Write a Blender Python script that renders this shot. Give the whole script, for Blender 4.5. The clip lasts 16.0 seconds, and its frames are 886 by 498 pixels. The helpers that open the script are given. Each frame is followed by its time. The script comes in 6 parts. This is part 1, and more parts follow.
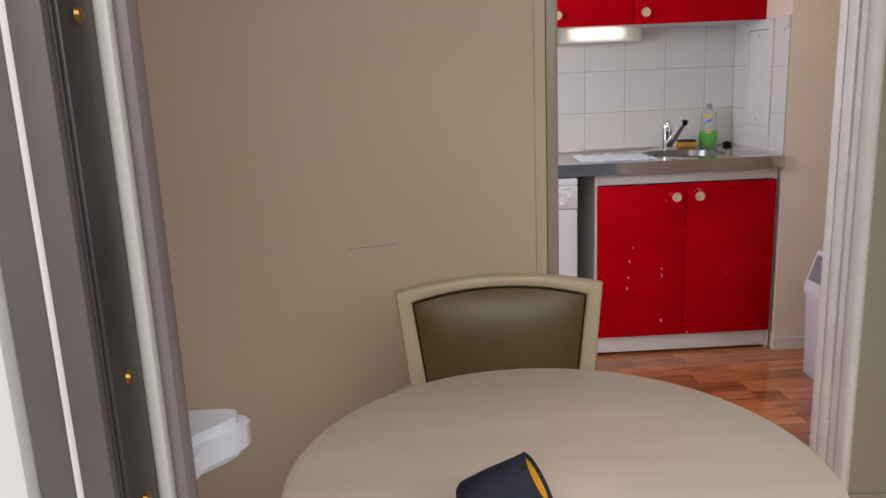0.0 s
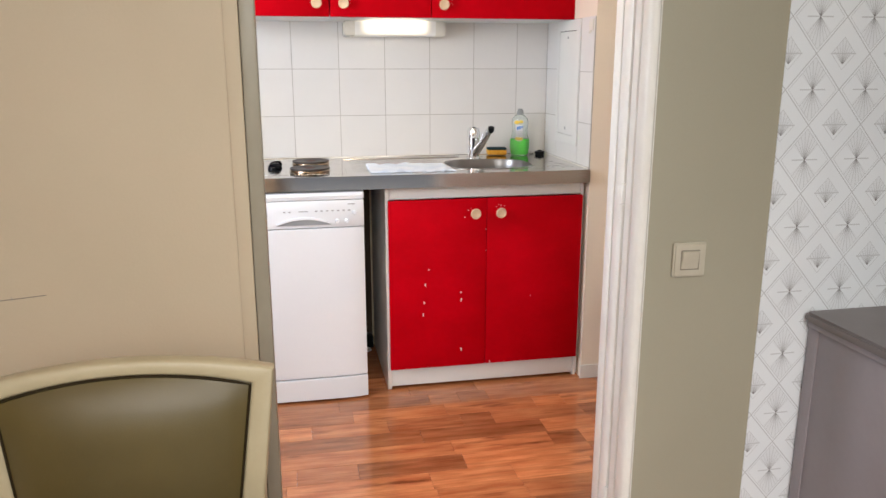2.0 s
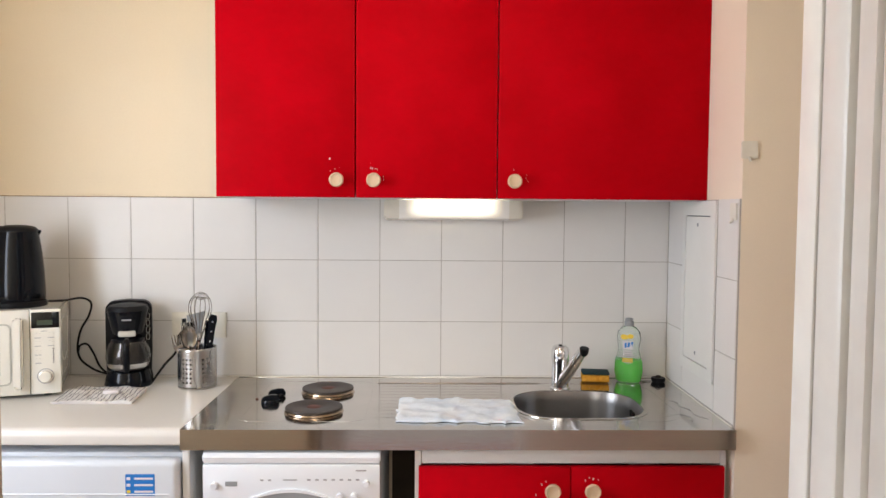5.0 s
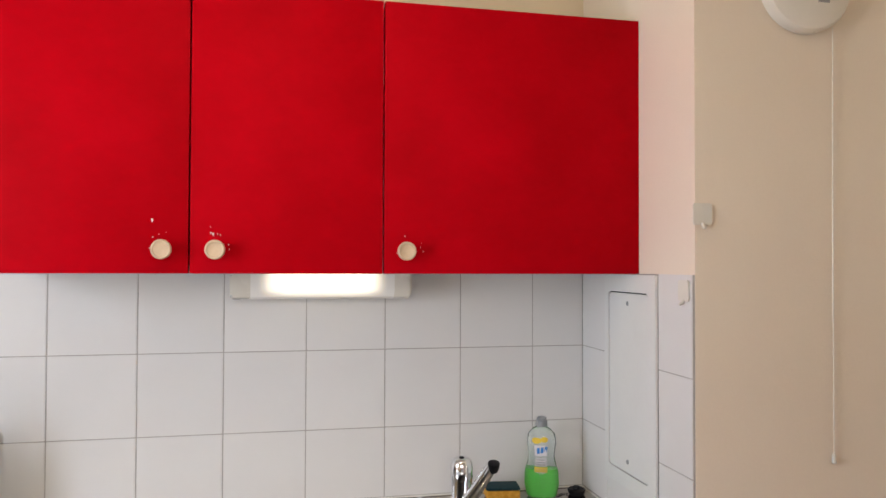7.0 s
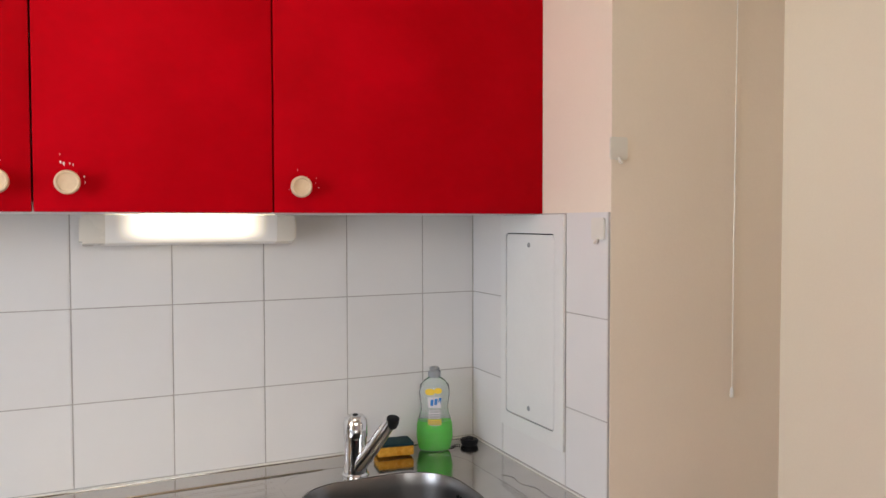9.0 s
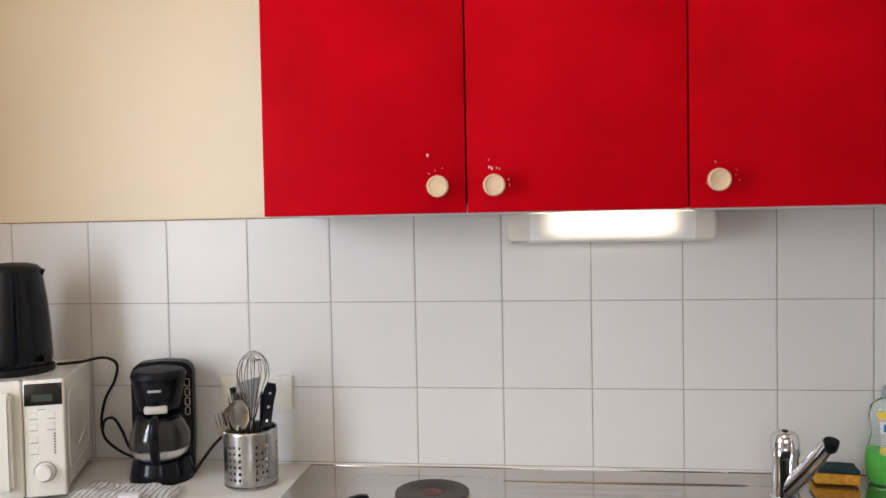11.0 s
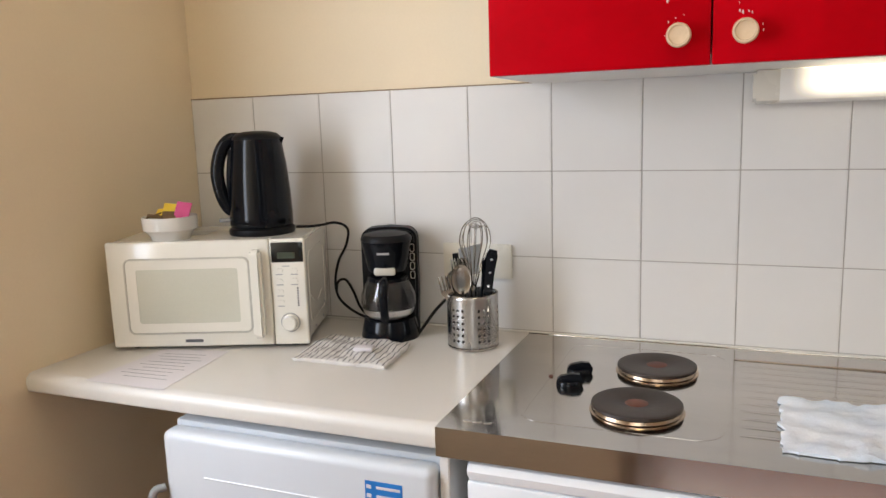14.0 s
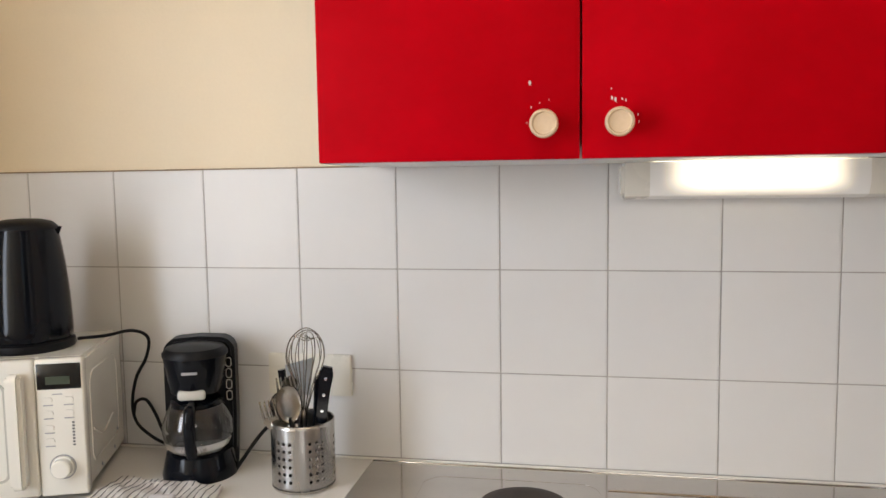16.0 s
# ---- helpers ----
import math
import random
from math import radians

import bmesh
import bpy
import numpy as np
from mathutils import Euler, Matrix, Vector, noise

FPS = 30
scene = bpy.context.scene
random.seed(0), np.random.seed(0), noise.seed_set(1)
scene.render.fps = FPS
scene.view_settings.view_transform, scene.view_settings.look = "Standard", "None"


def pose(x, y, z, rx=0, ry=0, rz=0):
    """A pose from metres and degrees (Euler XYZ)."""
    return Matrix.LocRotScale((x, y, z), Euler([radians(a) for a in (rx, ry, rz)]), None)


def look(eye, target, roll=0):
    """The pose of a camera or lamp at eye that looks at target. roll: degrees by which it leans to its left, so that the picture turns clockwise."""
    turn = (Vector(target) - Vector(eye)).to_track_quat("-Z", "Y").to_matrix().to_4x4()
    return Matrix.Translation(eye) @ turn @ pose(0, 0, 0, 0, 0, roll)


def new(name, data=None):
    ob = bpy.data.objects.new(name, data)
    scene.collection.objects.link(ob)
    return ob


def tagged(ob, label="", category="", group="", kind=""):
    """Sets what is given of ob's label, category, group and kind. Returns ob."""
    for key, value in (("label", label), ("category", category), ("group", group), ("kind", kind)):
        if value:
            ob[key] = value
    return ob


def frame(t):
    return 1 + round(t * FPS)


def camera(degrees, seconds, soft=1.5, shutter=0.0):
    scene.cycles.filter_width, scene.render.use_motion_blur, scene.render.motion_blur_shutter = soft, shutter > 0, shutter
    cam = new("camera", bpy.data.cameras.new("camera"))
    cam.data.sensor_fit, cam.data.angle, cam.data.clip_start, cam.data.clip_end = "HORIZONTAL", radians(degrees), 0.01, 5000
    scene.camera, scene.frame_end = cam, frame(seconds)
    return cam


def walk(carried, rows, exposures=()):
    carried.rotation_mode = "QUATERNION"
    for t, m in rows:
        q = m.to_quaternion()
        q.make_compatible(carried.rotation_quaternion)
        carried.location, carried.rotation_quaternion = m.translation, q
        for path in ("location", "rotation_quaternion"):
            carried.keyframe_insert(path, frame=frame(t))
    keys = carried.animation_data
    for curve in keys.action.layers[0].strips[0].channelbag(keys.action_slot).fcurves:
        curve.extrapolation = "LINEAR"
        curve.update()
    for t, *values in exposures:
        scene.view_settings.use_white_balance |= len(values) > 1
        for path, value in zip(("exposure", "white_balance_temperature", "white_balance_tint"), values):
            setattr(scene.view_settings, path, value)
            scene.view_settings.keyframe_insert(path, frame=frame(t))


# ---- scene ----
cam = camera(60.8, 16.0)
PATH = [
    (0, (-1.454, -3.836, 1.264), (-1.401, -1.886, 0.825), -2.4),
    (0.5, (-1.367, -3.775, 1.27), (-1.118, -1.844, 0.813), -1.8),
    (1, (-1.29, -3.63, 1.273), (-0.922, -1.721, 0.803), -1.2),
    (1.5, (-1.191, -3.528, 1.262), (-0.774, -1.631, 0.783), -0.6),
    (2, (-1.027, -3.43, 1.289), (-0.648, -1.525, 0.813), 0.0),
    (2.5, (-0.901, -3.337, 1.297), (-0.669, -1.401, 0.854), 0.5),
    (3, (-0.84, -3.138, 1.306), (-0.69, -1.184, 0.91), 0.7),
    (3.5, (-0.8, -2.958, 1.347), (-0.678, -0.986, 1.038), 0.3),
    (4, (-0.69, -2.778, 1.372), (-0.624, -0.792, 1.146), 0.4),
    (4.2, (-0.654, -2.713, 1.388), (-0.614, -0.724, 1.185), 0.5),
    (6.3, (-0.674, -2.12, 1.485), (-0.507, -0.128, 1.507), 0.0),
    (6.5, (-0.67, -2.06, 1.493), (-0.438, -0.074, 1.521), 0.0),
    (7, (-0.687, -1.961, 1.486), (-0.253, -0.009, 1.53), 0.2),
    (7.5, (-0.772, -1.856, 1.468), (0.048, -0.032, 1.452), -0.4),
    (7.8, (-0.785, -1.815, 1.447), (0.208, -0.080, 1.390), -0.4),
    (8, (-0.812, -1.789, 1.442), (0.281, -0.117, 1.338), -0.4),
    (8.2, (-0.799, -1.787, 1.424), (0.306, -0.123, 1.331), -0.2),
    (8.5, (-0.815, -1.781, 1.448), (0.261, -0.099, 1.34), -0.3),
    (9, (-0.786, -1.766, 1.448), (0.076, 0.038, 1.379), -0.1),
    (9.5, (-0.756, -1.737, 1.454), (-0.193, 0.182, 1.416), -0.2),
    (10, (-0.732, -1.73, 1.45), (-0.487, 0.255, 1.427), -0.4),
    (10.2, (-0.723, -1.728, 1.455), (-0.598, 0.268, 1.426), -0.6),
    (12.3, (-0.786, -1.769, 1.423), (-1.355, 0.142, 1.267), -1.6),
    (12.5, (-0.788, -1.764, 1.421), (-1.401, 0.132, 1.247), -1.8),
    (13, (-0.793, -1.746, 1.414), (-1.49, 0.112, 1.166), -2.0),
    (13.5, (-0.792, -1.733, 1.398), (-1.554, 0.094, 1.112), -1.7),
    (14, (-0.798, -1.714, 1.384), (-1.538, 0.114, 1.056), -1.8),
    (14.5, (-0.828, -1.681, 1.385), (-1.42, 0.191, 1.007), -2.1),
    (15, (-0.857, -1.655, 1.392), (-1.309, 0.257, 1.016), -1.8),
    (15.5, (-0.891, -1.595, 1.419), (-1.269, 0.344, 1.106), -1.3),
    (15.8, (-0.880, -1.501, 1.432), (-1.242, 0.449, 1.179), -1.0),
    (16, (-0.858, -1.436, 1.438), (-1.22, 0.523, 1.26), -0.8),
]
walk(cam, [(t, look(eye, target, roll)) for t, eye, target, roll in PATH],
     [(0, -0.44, 6350, 16), (0.25, 0.02, 6450, 13), (0.6, 0.25, 6500, 11), (2, 0.33, 6500, 10), (3.5, 0.14, 6650, 10), (4.2, 0.10, 6650, 10),
      (6.3, -0.06, 6500, 11.5), (8, -0.09, 6400, 11.5), (9, -0.10, 6500, 11.5), (10.2, -0.06, 6350, 11), (12.3, -0.12, 6500, 11.5), (14, -0.13, 6600, 10), (16, -0.13, 6650, 10)])

# ---------------- world, daylight and lamps ----------------
world = bpy.data.worlds.new("sky")
scene.world = world
world.use_nodes = True
_wn = world.node_tree.nodes
_sky = _wn.new("ShaderNodeTexSky")
_sky.sky_type = "NISHITA"
_sky.sun_disc = False
_sky.sun_elevation = radians(42)
_sky.sun_rotation = radians(205)
_wn["Background"].inputs["Strength"].default_value = 0.12
world.node_tree.links.new(_sky.outputs["Color"], _wn["Background"].inputs["Color"])


def area_lamp(name, eye, target, sx, sy, watts, colour):
    data = bpy.data.lights.new(name, "AREA")
    data.shape, data.size, data.size_y, data.energy, data.color = "RECTANGLE", sx, sy, watts, colour
    ob = new(name, data)
    ob.matrix_world = look(eye, target)
    return ob


# daylight in the two window openings: the kitchen's side window and the french window of the living room
area_lamp("daylight_kitchen_window", (-2.285, -1.32, 1.50), (0.0, -1.32, 1.45), 0.70, 1.12, 32.0, (0.76, 0.85, 1.0))
area_lamp("daylight_french_window", (-0.90, -5.35, 2.75), (-0.90, -2.2, 0.75), 3.6, 2.4, 116.0, (1.0, 0.945, 0.87))

# ---------------- materials ----------------


def mat(name, c1, c2=None, rough=0.5, metal=0.0, scale=6.0, bump=0.0, bscale=120.0, fine=0.06, spec=0.5, vary=0.0,
        coat=0.0, stretch=(1, 1, 1), rvar=0.12, trans=0.0, ior=1.45):
    """A two-scale procedural surface: broad blotches between c1 and c2, fine grain, uneven gloss and relief."""
    c2 = c2 or tuple(v * 0.88 for v in c1)
    m = bpy.data.materials.new(name)
    m.use_nodes = True
    nt = m.node_tree
    N, L = nt.nodes, nt.links
    b = N["Principled BSDF"]
    tc = N.new("ShaderNodeTexCoord")
    mp = N.new("ShaderNodeMapping")
    mp.inputs["Scale"].default_value = stretch
    L.new(tc.outputs["Object"], mp.inputs["Vector"])
    n1 = N.new("ShaderNodeTexNoise")
    n1.inputs["Scale"].default_value, n1.inputs["Detail"].default_value = scale, 5
    n2 = N.new("ShaderNodeTexNoise")
    n2.inputs["Scale"].default_value, n2.inputs["Detail"].default_value = bscale, 4
    for n in (n1, n2):
        L.new(mp.outputs["Vector"], n.inputs["Vector"])
    mx = N.new("ShaderNodeMix")
    mx.data_type = "RGBA"
    mx.inputs["A"].default_value, mx.inputs["B"].default_value = (*c1, 1), (*c2, 1)
    rmp = N.new("ShaderNodeMapRange")
    rmp.inputs["From Min"].default_value, rmp.inputs["From Max"].default_value = 0.32, 0.68
    L.new(n1.outputs["Fac"], rmp.inputs["Value"])
    L.new(rmp.outputs["Result"], mx.inputs["Factor"])
    hsv = N.new("ShaderNodeHueSaturation")
    L.new(mx.outputs["Result"], hsv.inputs["Color"])
    val = N.new("ShaderNodeMath")
    val.operation = "MULTIPLY_ADD"
    L.new(n2.outputs["Fac"], val.inputs[0])
    val.inputs[1].default_value, val.inputs[2].default_value = fine * 2, 1 - fine
    last = val
    if vary:
        info = N.new("ShaderNodeObjectInfo")
        v2 = N.new("ShaderNodeMath")
        v2.operation = "MULTIPLY_ADD"
        L.new(info.outputs["Random"], v2.inputs[0])
        v2.inputs[1].default_value, v2.inputs[2].default_value = vary * 2, 1 - vary
        v3 = N.new("ShaderNodeMath")
        v3.operation = "MULTIPLY"
        L.new(v2.outputs[0], v3.inputs[0])
        L.new(val.outputs[0], v3.inputs[1])
        last = v3
    L.new(last.outputs[0], hsv.inputs["Value"])
    L.new(hsv.outputs["Color"], b.inputs["Base Color"])
    rg = N.new("ShaderNodeMath")
    rg.operation = "MULTIPLY_ADD"
    L.new(n1.outputs["Fac"], rg.inputs[0])
    rg.inputs[1].default_value, rg.inputs[2].default_value = rvar, max(0.02, rough - rvar / 2)
    L.new(rg.outputs[0], b.inputs["Roughness"])
    b.inputs["Metallic"].default_value = metal
    b.inputs["Specular IOR Level"].default_value = spec
    b.inputs["Coat Weight"].default_value = coat
    b.inputs["Coat Roughness"].default_value = 0.12
    b.inputs["Transmission Weight"].default_value = trans
    b.inputs["IOR"].default_value = ior
    if bump:
        bp = N.new("ShaderNodeBump")
        bp.inputs["Strength"].default_value, bp.inputs["Distance"].default_value = bump, 0.002
        L.new(n2.outputs["Fac"], bp.inputs["Height"])
        L.new(bp.outputs["Normal"], b.inputs["Normal"])
    return m


def emitter(name, colour, strength):
    m = bpy.data.materials.new(name)
    m.use_nodes = True
    b = m.node_tree.nodes["Principled BSDF"]
    b.inputs["Base Color"].default_value = (0.8, 0.8, 0.78, 1)
    b.inputs["Emission Color"].default_value = (*colour, 1)
    b.inputs["Emission Strength"].default_value = strength
    return m


def wood_floor():
    """Glossy orange-brown laminate: grain along x, dark knots, tone differing from strip to strip."""
    m = mat("laminate_floor", (0.58, 0.225, 0.090), (0.40, 0.128, 0.045), rough=0.20, scale=4, bscale=70, fine=0.12, vary=0.38,
            stretch=(1.5, 8, 8), bump=0.05, coat=0.4)
    nt = m.node_tree
    N, L = nt.nodes, nt.links
    tc, mp, kn = N.new("ShaderNodeTexCoord"), N.new("ShaderNodeMapping"), N.new("ShaderNodeTexNoise")
    mp.inputs["Scale"].default_value = (3.0, 16, 16)
    info = N.new("ShaderNodeObjectInfo")
    sh = N.new("ShaderNodeVectorMath")
    sh.operation = "SCALE"
    sh.inputs[0].default_value = (37, 91, 53)
    L.new(info.outputs["Random"], sh.inputs["Scale"])
    L.new(sh.outputs[0], mp.inputs["Location"])
    L.new(sh.outputs[0], N["Mapping"].inputs["Location"])
    L.new(tc.outputs["Object"], mp.inputs["Vector"])
    L.new(mp.outputs["Vector"], kn.inputs["Vector"])
    kn.inputs["Scale"].default_value, kn.inputs["Detail"].default_value = 1.3, 6
    rr = N.new("ShaderNodeMapRange")
    rr.inputs["From Min"].default_value, rr.inputs["From Max"].default_value = 0.60, 0.74
    L.new(kn.outputs["Fac"], rr.inputs["Value"])
    b = N["Principled BSDF"]
    src = b.inputs["Base Color"].links[0].from_socket
    mx = N.new("ShaderNodeMix")
    mx.data_type = "RGBA"
    mx.inputs["B"].default_value = (0.17, 0.052, 0.018, 1)
    L.new(rr.outputs["Result"], mx.inputs["Factor"])
    L.new(src, mx.inputs["A"])
    mg, gr, gm = N.new("ShaderNodeMapping"), N.new("ShaderNodeTexNoise"), N.new("ShaderNodeMapRange")
    mg.inputs["Scale"].default_value = (3.5, 75, 75)
    L.new(sh.outputs[0], mg.inputs["Location"])
    L.new(tc.outputs["Object"], mg.inputs["Vector"])
    L.new(mg.outputs["Vector"], gr.inputs["Vector"])
    gr.inputs["Scale"].default_value, gr.inputs["Detail"].default_value, gr.inputs["Distortion"].default_value = 1.0, 4, 0.9
    gm.inputs["From Min"].default_value, gm.inputs["From Max"].default_value = 0.36, 0.56
    gm.inputs["To Min"].default_value, gm.inputs["To Max"].default_value = 0.80, 1.03
    L.new(gr.outputs["Fac"], gm.inputs["Value"])
    pores = N.new("ShaderNodeMix")
    pores.data_type, pores.blend_type = "RGBA", "MULTIPLY"
    pores.inputs["Factor"].default_value = 1.0
    L.new(mx.outputs["Result"], pores.inputs["A"])
    L.new(gm.outputs["Result"], pores.inputs["B"])
    L.new(pores.outputs["Result"], b.inputs["Base Color"])
    return m


def wallpaper_material():
    """White paper printed with grey lozenges and star-shaped fans of fine lines."""
    m = mat("geometric_wallpaper", (0.74, 0.77, 0.78), (0.69, 0.72, 0.735), rough=0.6, scale=5, bscale=240, fine=0.03, bump=0.1)
    nt = m.node_tree
    N, L = nt.nodes, nt.links

    def mth(op, a, b=None, c=None):
        n = N.new("ShaderNodeMath")
        n.operation = op
        for i, v in enumerate((a, b, c)):
            if v is None:
                continue
            if isinstance(v, (int, float)):
                n.inputs[i].default_value = v
            else:
                L.new(v, n.inputs[i])
        return n.outputs[0]

    tc = N.new("ShaderNodeTexCoord")
    sp = N.new("ShaderNodeSeparateXYZ")
    L.new(tc.outputs["Object"], sp.inputs[0])
    u = mth("MULTIPLY_ADD", sp.outputs["X"], 1 / 0.139, 0.392)
    v = mth("MULTIPLY_ADD", sp.outputs["Z"], 1 / 0.1617, -0.115)
    du = mth("SUBTRACT", mth("FRACT", u), 0.5)
    dv = mth("SUBTRACT", mth("FRACT", v), 0.5)
    au, av = mth("ABSOLUTE", du), mth("ABSOLUTE", dv)
    inner = mth("LESS_THAN", mth("ADD", au, av), 0.5)
    outer = mth("SUBTRACT", 1.0, inner)
    eu = mth("SUBTRACT", du, mth("MULTIPLY", mth("MULTIPLY", mth("SIGN", du), 0.5), outer))
    ev = mth("SUBTRACT", dv, mth("MULTIPLY", mth("MULTIPLY", mth("SIGN", dv), 0.5), outer))
    rad = mth("ADD", mth("ABSOLUTE", eu), mth("ABSOLUTE", ev))
    cv = mth("MULTIPLY_ADD", outer, 0.15, ev)
    r1 = mth("ADD", mth("ABSOLUTE", eu), mth("ABSOLUTE", cv))
    ang = mth("ARCTAN2", cv, eu)
    ray = mth("ABSOLUTE", mth("SUBTRACT", mth("FRACT", mth("MULTIPLY", ang, 30 / (2 * math.pi))), 0.5))
    rays = mth("LESS_THAN", mth("SUBTRACT", 0.5, ray), mth("DIVIDE", 0.024, mth("ADD", r1, 0.02)))
    fan = mth("GREATER_THAN", mth("MAXIMUM", cv, mth("MULTIPLY", mth("ABSOLUTE", cv), inner)), mth("MULTIPLY", mth("ABSOLUTE", eu), 0.85))
    fan = mth("MULTIPLY", fan, mth("LESS_THAN", rad, mth("MULTIPLY_ADD", inner, 0.22, 0.22)))
    core = mth("POWER", 2.718, mth("MULTIPLY", r1, -11.0))
    glow = mth("MULTIPLY", fan, mth("ADD", mth("MULTIPLY", rays, 0.34), mth("MULTIPLY_ADD", core, 0.75, 0.05)))
    edge1 = mth("LESS_THAN", mth("ABSOLUTE", mth("SUBTRACT", rad, mth("MULTIPLY_ADD", inner, 0.22, 0.225))), 0.007)
    edge2 = mth("LESS_THAN", mth("ABSOLUTE", mth("SUBTRACT", rad, 0.495)), 0.006)
    spoke = mth("MULTIPLY", mth("LESS_THAN", mth("ABSOLUTE", ev), 0.009), mth("LESS_THAN", mth("ABSOLUTE", eu), 0.24))
    ink = mth("MAXIMUM", mth("MAXIMUM", glow, mth("MULTIPLY", edge2, 0.42)), mth("MAXIMUM", mth("MULTIPLY", spoke, 0.36), mth("MULTIPLY", edge1, 0.30)))
    b = N["Principled BSDF"]
    src = b.inputs["Base Color"].links[0].from_socket
    mx = N.new("ShaderNodeMix")
    mx.data_type = "RGBA"
    mx.inputs["B"].default_value = (0.16, 0.15, 0.145, 1)
    L.new(ink, mx.inputs["Factor"])
    L.new(src, mx.inputs["A"])
    L.new(mx.outputs["Result"], b.inputs["Base Color"])
    return m


M_WALL = mat("beige_wall_paint", (0.585, 0.485, 0.335), (0.54, 0.445, 0.303), rough=0.55, scale=1.6, bump=0.12, bscale=170, fine=0.02)
M_WALLK = mat("cream_wall_paint", (0.79, 0.665, 0.478), (0.75, 0.63, 0.45), rough=0.5, scale=1.8, bump=0.14, bscale=150, fine=0.025)
# East wall copy of the kitchen cream, its daylight put into the colour.
M_WALLE = mat("daylit_cream_wall_paint", (0.83, 0.745, 0.60), (0.80, 0.71, 0.565), rough=0.5, scale=1.7, bump=0.13, bscale=160, fine=0.02)
M_PIPING = mat("dark_piping", (0.026, 0.018, 0.008), rough=0.7, spec=0.08, scale=30)
# Shaft copy of the same cream, likewise lightened for the daylight on it.
M_WALLS = mat("daylit_shaft_wall_paint", (0.82, 0.725, 0.60), (0.78, 0.685, 0.56), rough=0.5, scale=1.7, bump=0.13, bscale=160, fine=0.02)
M_WALLG = mat("greige_wall_paint", (0.355, 0.33, 0.248), (0.33, 0.307, 0.228), rough=0.5, scale=1.8, bump=0.12, bscale=170, fine=0.02)
M_REDWALL = mat("dark_red_wall_paint", (0.21, 0.003, 0.014), (0.17, 0.002, 0.010), rough=0.7, spec=0.15, scale=3, bump=0.15)
M_CEIL = mat("white_ceiling_paint", (0.84, 0.82, 0.77), rough=0.7, scale=2, bump=0.1)
M_TILE = mat("glazed_white_tile", (0.708, 0.692, 0.672), (0.683, 0.667, 0.648), rough=0.36, scale=4, bscale=30, fine=0.015, vary=0.018, bump=0.04, rvar=0.08)
M_GROUT = mat("grey_grout", (0.47, 0.44, 0.41), (0.37, 0.345, 0.32), rough=0.85, scale=14, bscale=260, bump=0.4, fine=0.08)
M_GROUTL = mat("brown_tile_edge_line", (0.30, 0.21, 0.13), (0.24, 0.17, 0.10), rough=0.8, scale=14)
M_FLOOR = wood_floor()
M_PAPER_W = wallpaper_material()
M_RED = mat("red_painted_wood", (0.495, 0.0005, 0.007), (0.395, 0.0004, 0.0045), rough=0.55, spec=0.03, scale=4.6, bscale=46, fine=0.08, stretch=(1.0, 1, 1.25),
            bump=0.10, vary=0.03, rvar=0.2)
M_CHIP = mat("bare_chipped_paint", (0.62, 0.40, 0.36), (0.72, 0.6, 0.55), rough=0.8, scale=60)
M_WHITE = mat("white_melamine", (0.74, 0.735, 0.71), (0.70, 0.695, 0.67), rough=0.35, scale=5, fine=0.02, bump=0.03)
M_FRAME = mat("white_gloss_woodwork", (0.78, 0.76, 0.70), (0.72, 0.69, 0.63), rough=0.3, scale=9, bscale=40, fine=0.04, bump=0.12)
M_JAMB = mat("greige_gloss_woodwork", (0.36, 0.325, 0.24), (0.32, 0.285, 0.21), rough=0.32, scale=8, bscale=40, fine=0.03, bump=0.1)
M_KNOB = mat("cream_wooden_knob", (0.66, 0.50, 0.335), (0.60, 0.44, 0.28), rough=0.42, scale=40, bscale=200, fine=0.06, bump=0.08)
M_STEEL = mat("brushed_stainless_steel", (0.58, 0.555, 0.525), (0.50, 0.475, 0.445), rough=0.12, metal=1.0, scale=7, bscale=260, fine=0.05, stretch=(0.25, 1, 1), bump=0.02, rvar=0.10)
# Satin basin steel; the dark surroundings it mirrors are put into its colour.
M_BASIN = mat("satin_basin_dark_reflection", (0.27, 0.26, 0.25), (0.22, 0.21, 0.205), rough=0.32, metal=1.0, scale=9, bscale=200, fine=0.05, bump=0.04)
M_SATIN = mat("satin_stainless_pot", (0.52, 0.51, 0.50), (0.42, 0.41, 0.40), rough=0.26, metal=1.0, scale=12, bscale=300, fine=0.05, stretch=(1, 1, 0.2))
# Cutlery steel darkened in colour so the pale walls mirror less brightly.
M_CUT = mat("darkened_cutlery_steel", (0.40, 0.375, 0.34), (0.30, 0.28, 0.25), rough=0.20, metal=1.0, scale=18, bscale=240, fine=0.06)
M_CHROME = mat("polished_chrome", (0.80, 0.80, 0.81), (0.72, 0.72, 0.73), rough=0.08, metal=1.0, scale=20, rvar=0.06)
M_IRON = mat("dark_cast_iron_plate", (0.034, 0.025, 0.021), (0.056, 0.040, 0.032), rough=0.46, metal=0.4, scale=22, bscale=240, fine=0.2, bump=0.2)
M_SCORCH = mat("heat_tinted_steel", (0.50, 0.40, 0.30), (0.30, 0.21, 0.14), rough=0.22, metal=1.0, scale=26, bscale=200, fine=0.1)
# Dark brown for the shade deep between dishwasher and base cabinet.
M_GAPSHADE = mat("brown_gap_shade", (0.075, 0.048, 0.028), (0.05, 0.032, 0.02), rough=0.8, scale=7, bump=0.3)
M_RUST = mat("red_brown_hob_spot", (0.15, 0.045, 0.025), (0.09, 0.04, 0.03), rough=0.6, scale=40, fine=0.15)
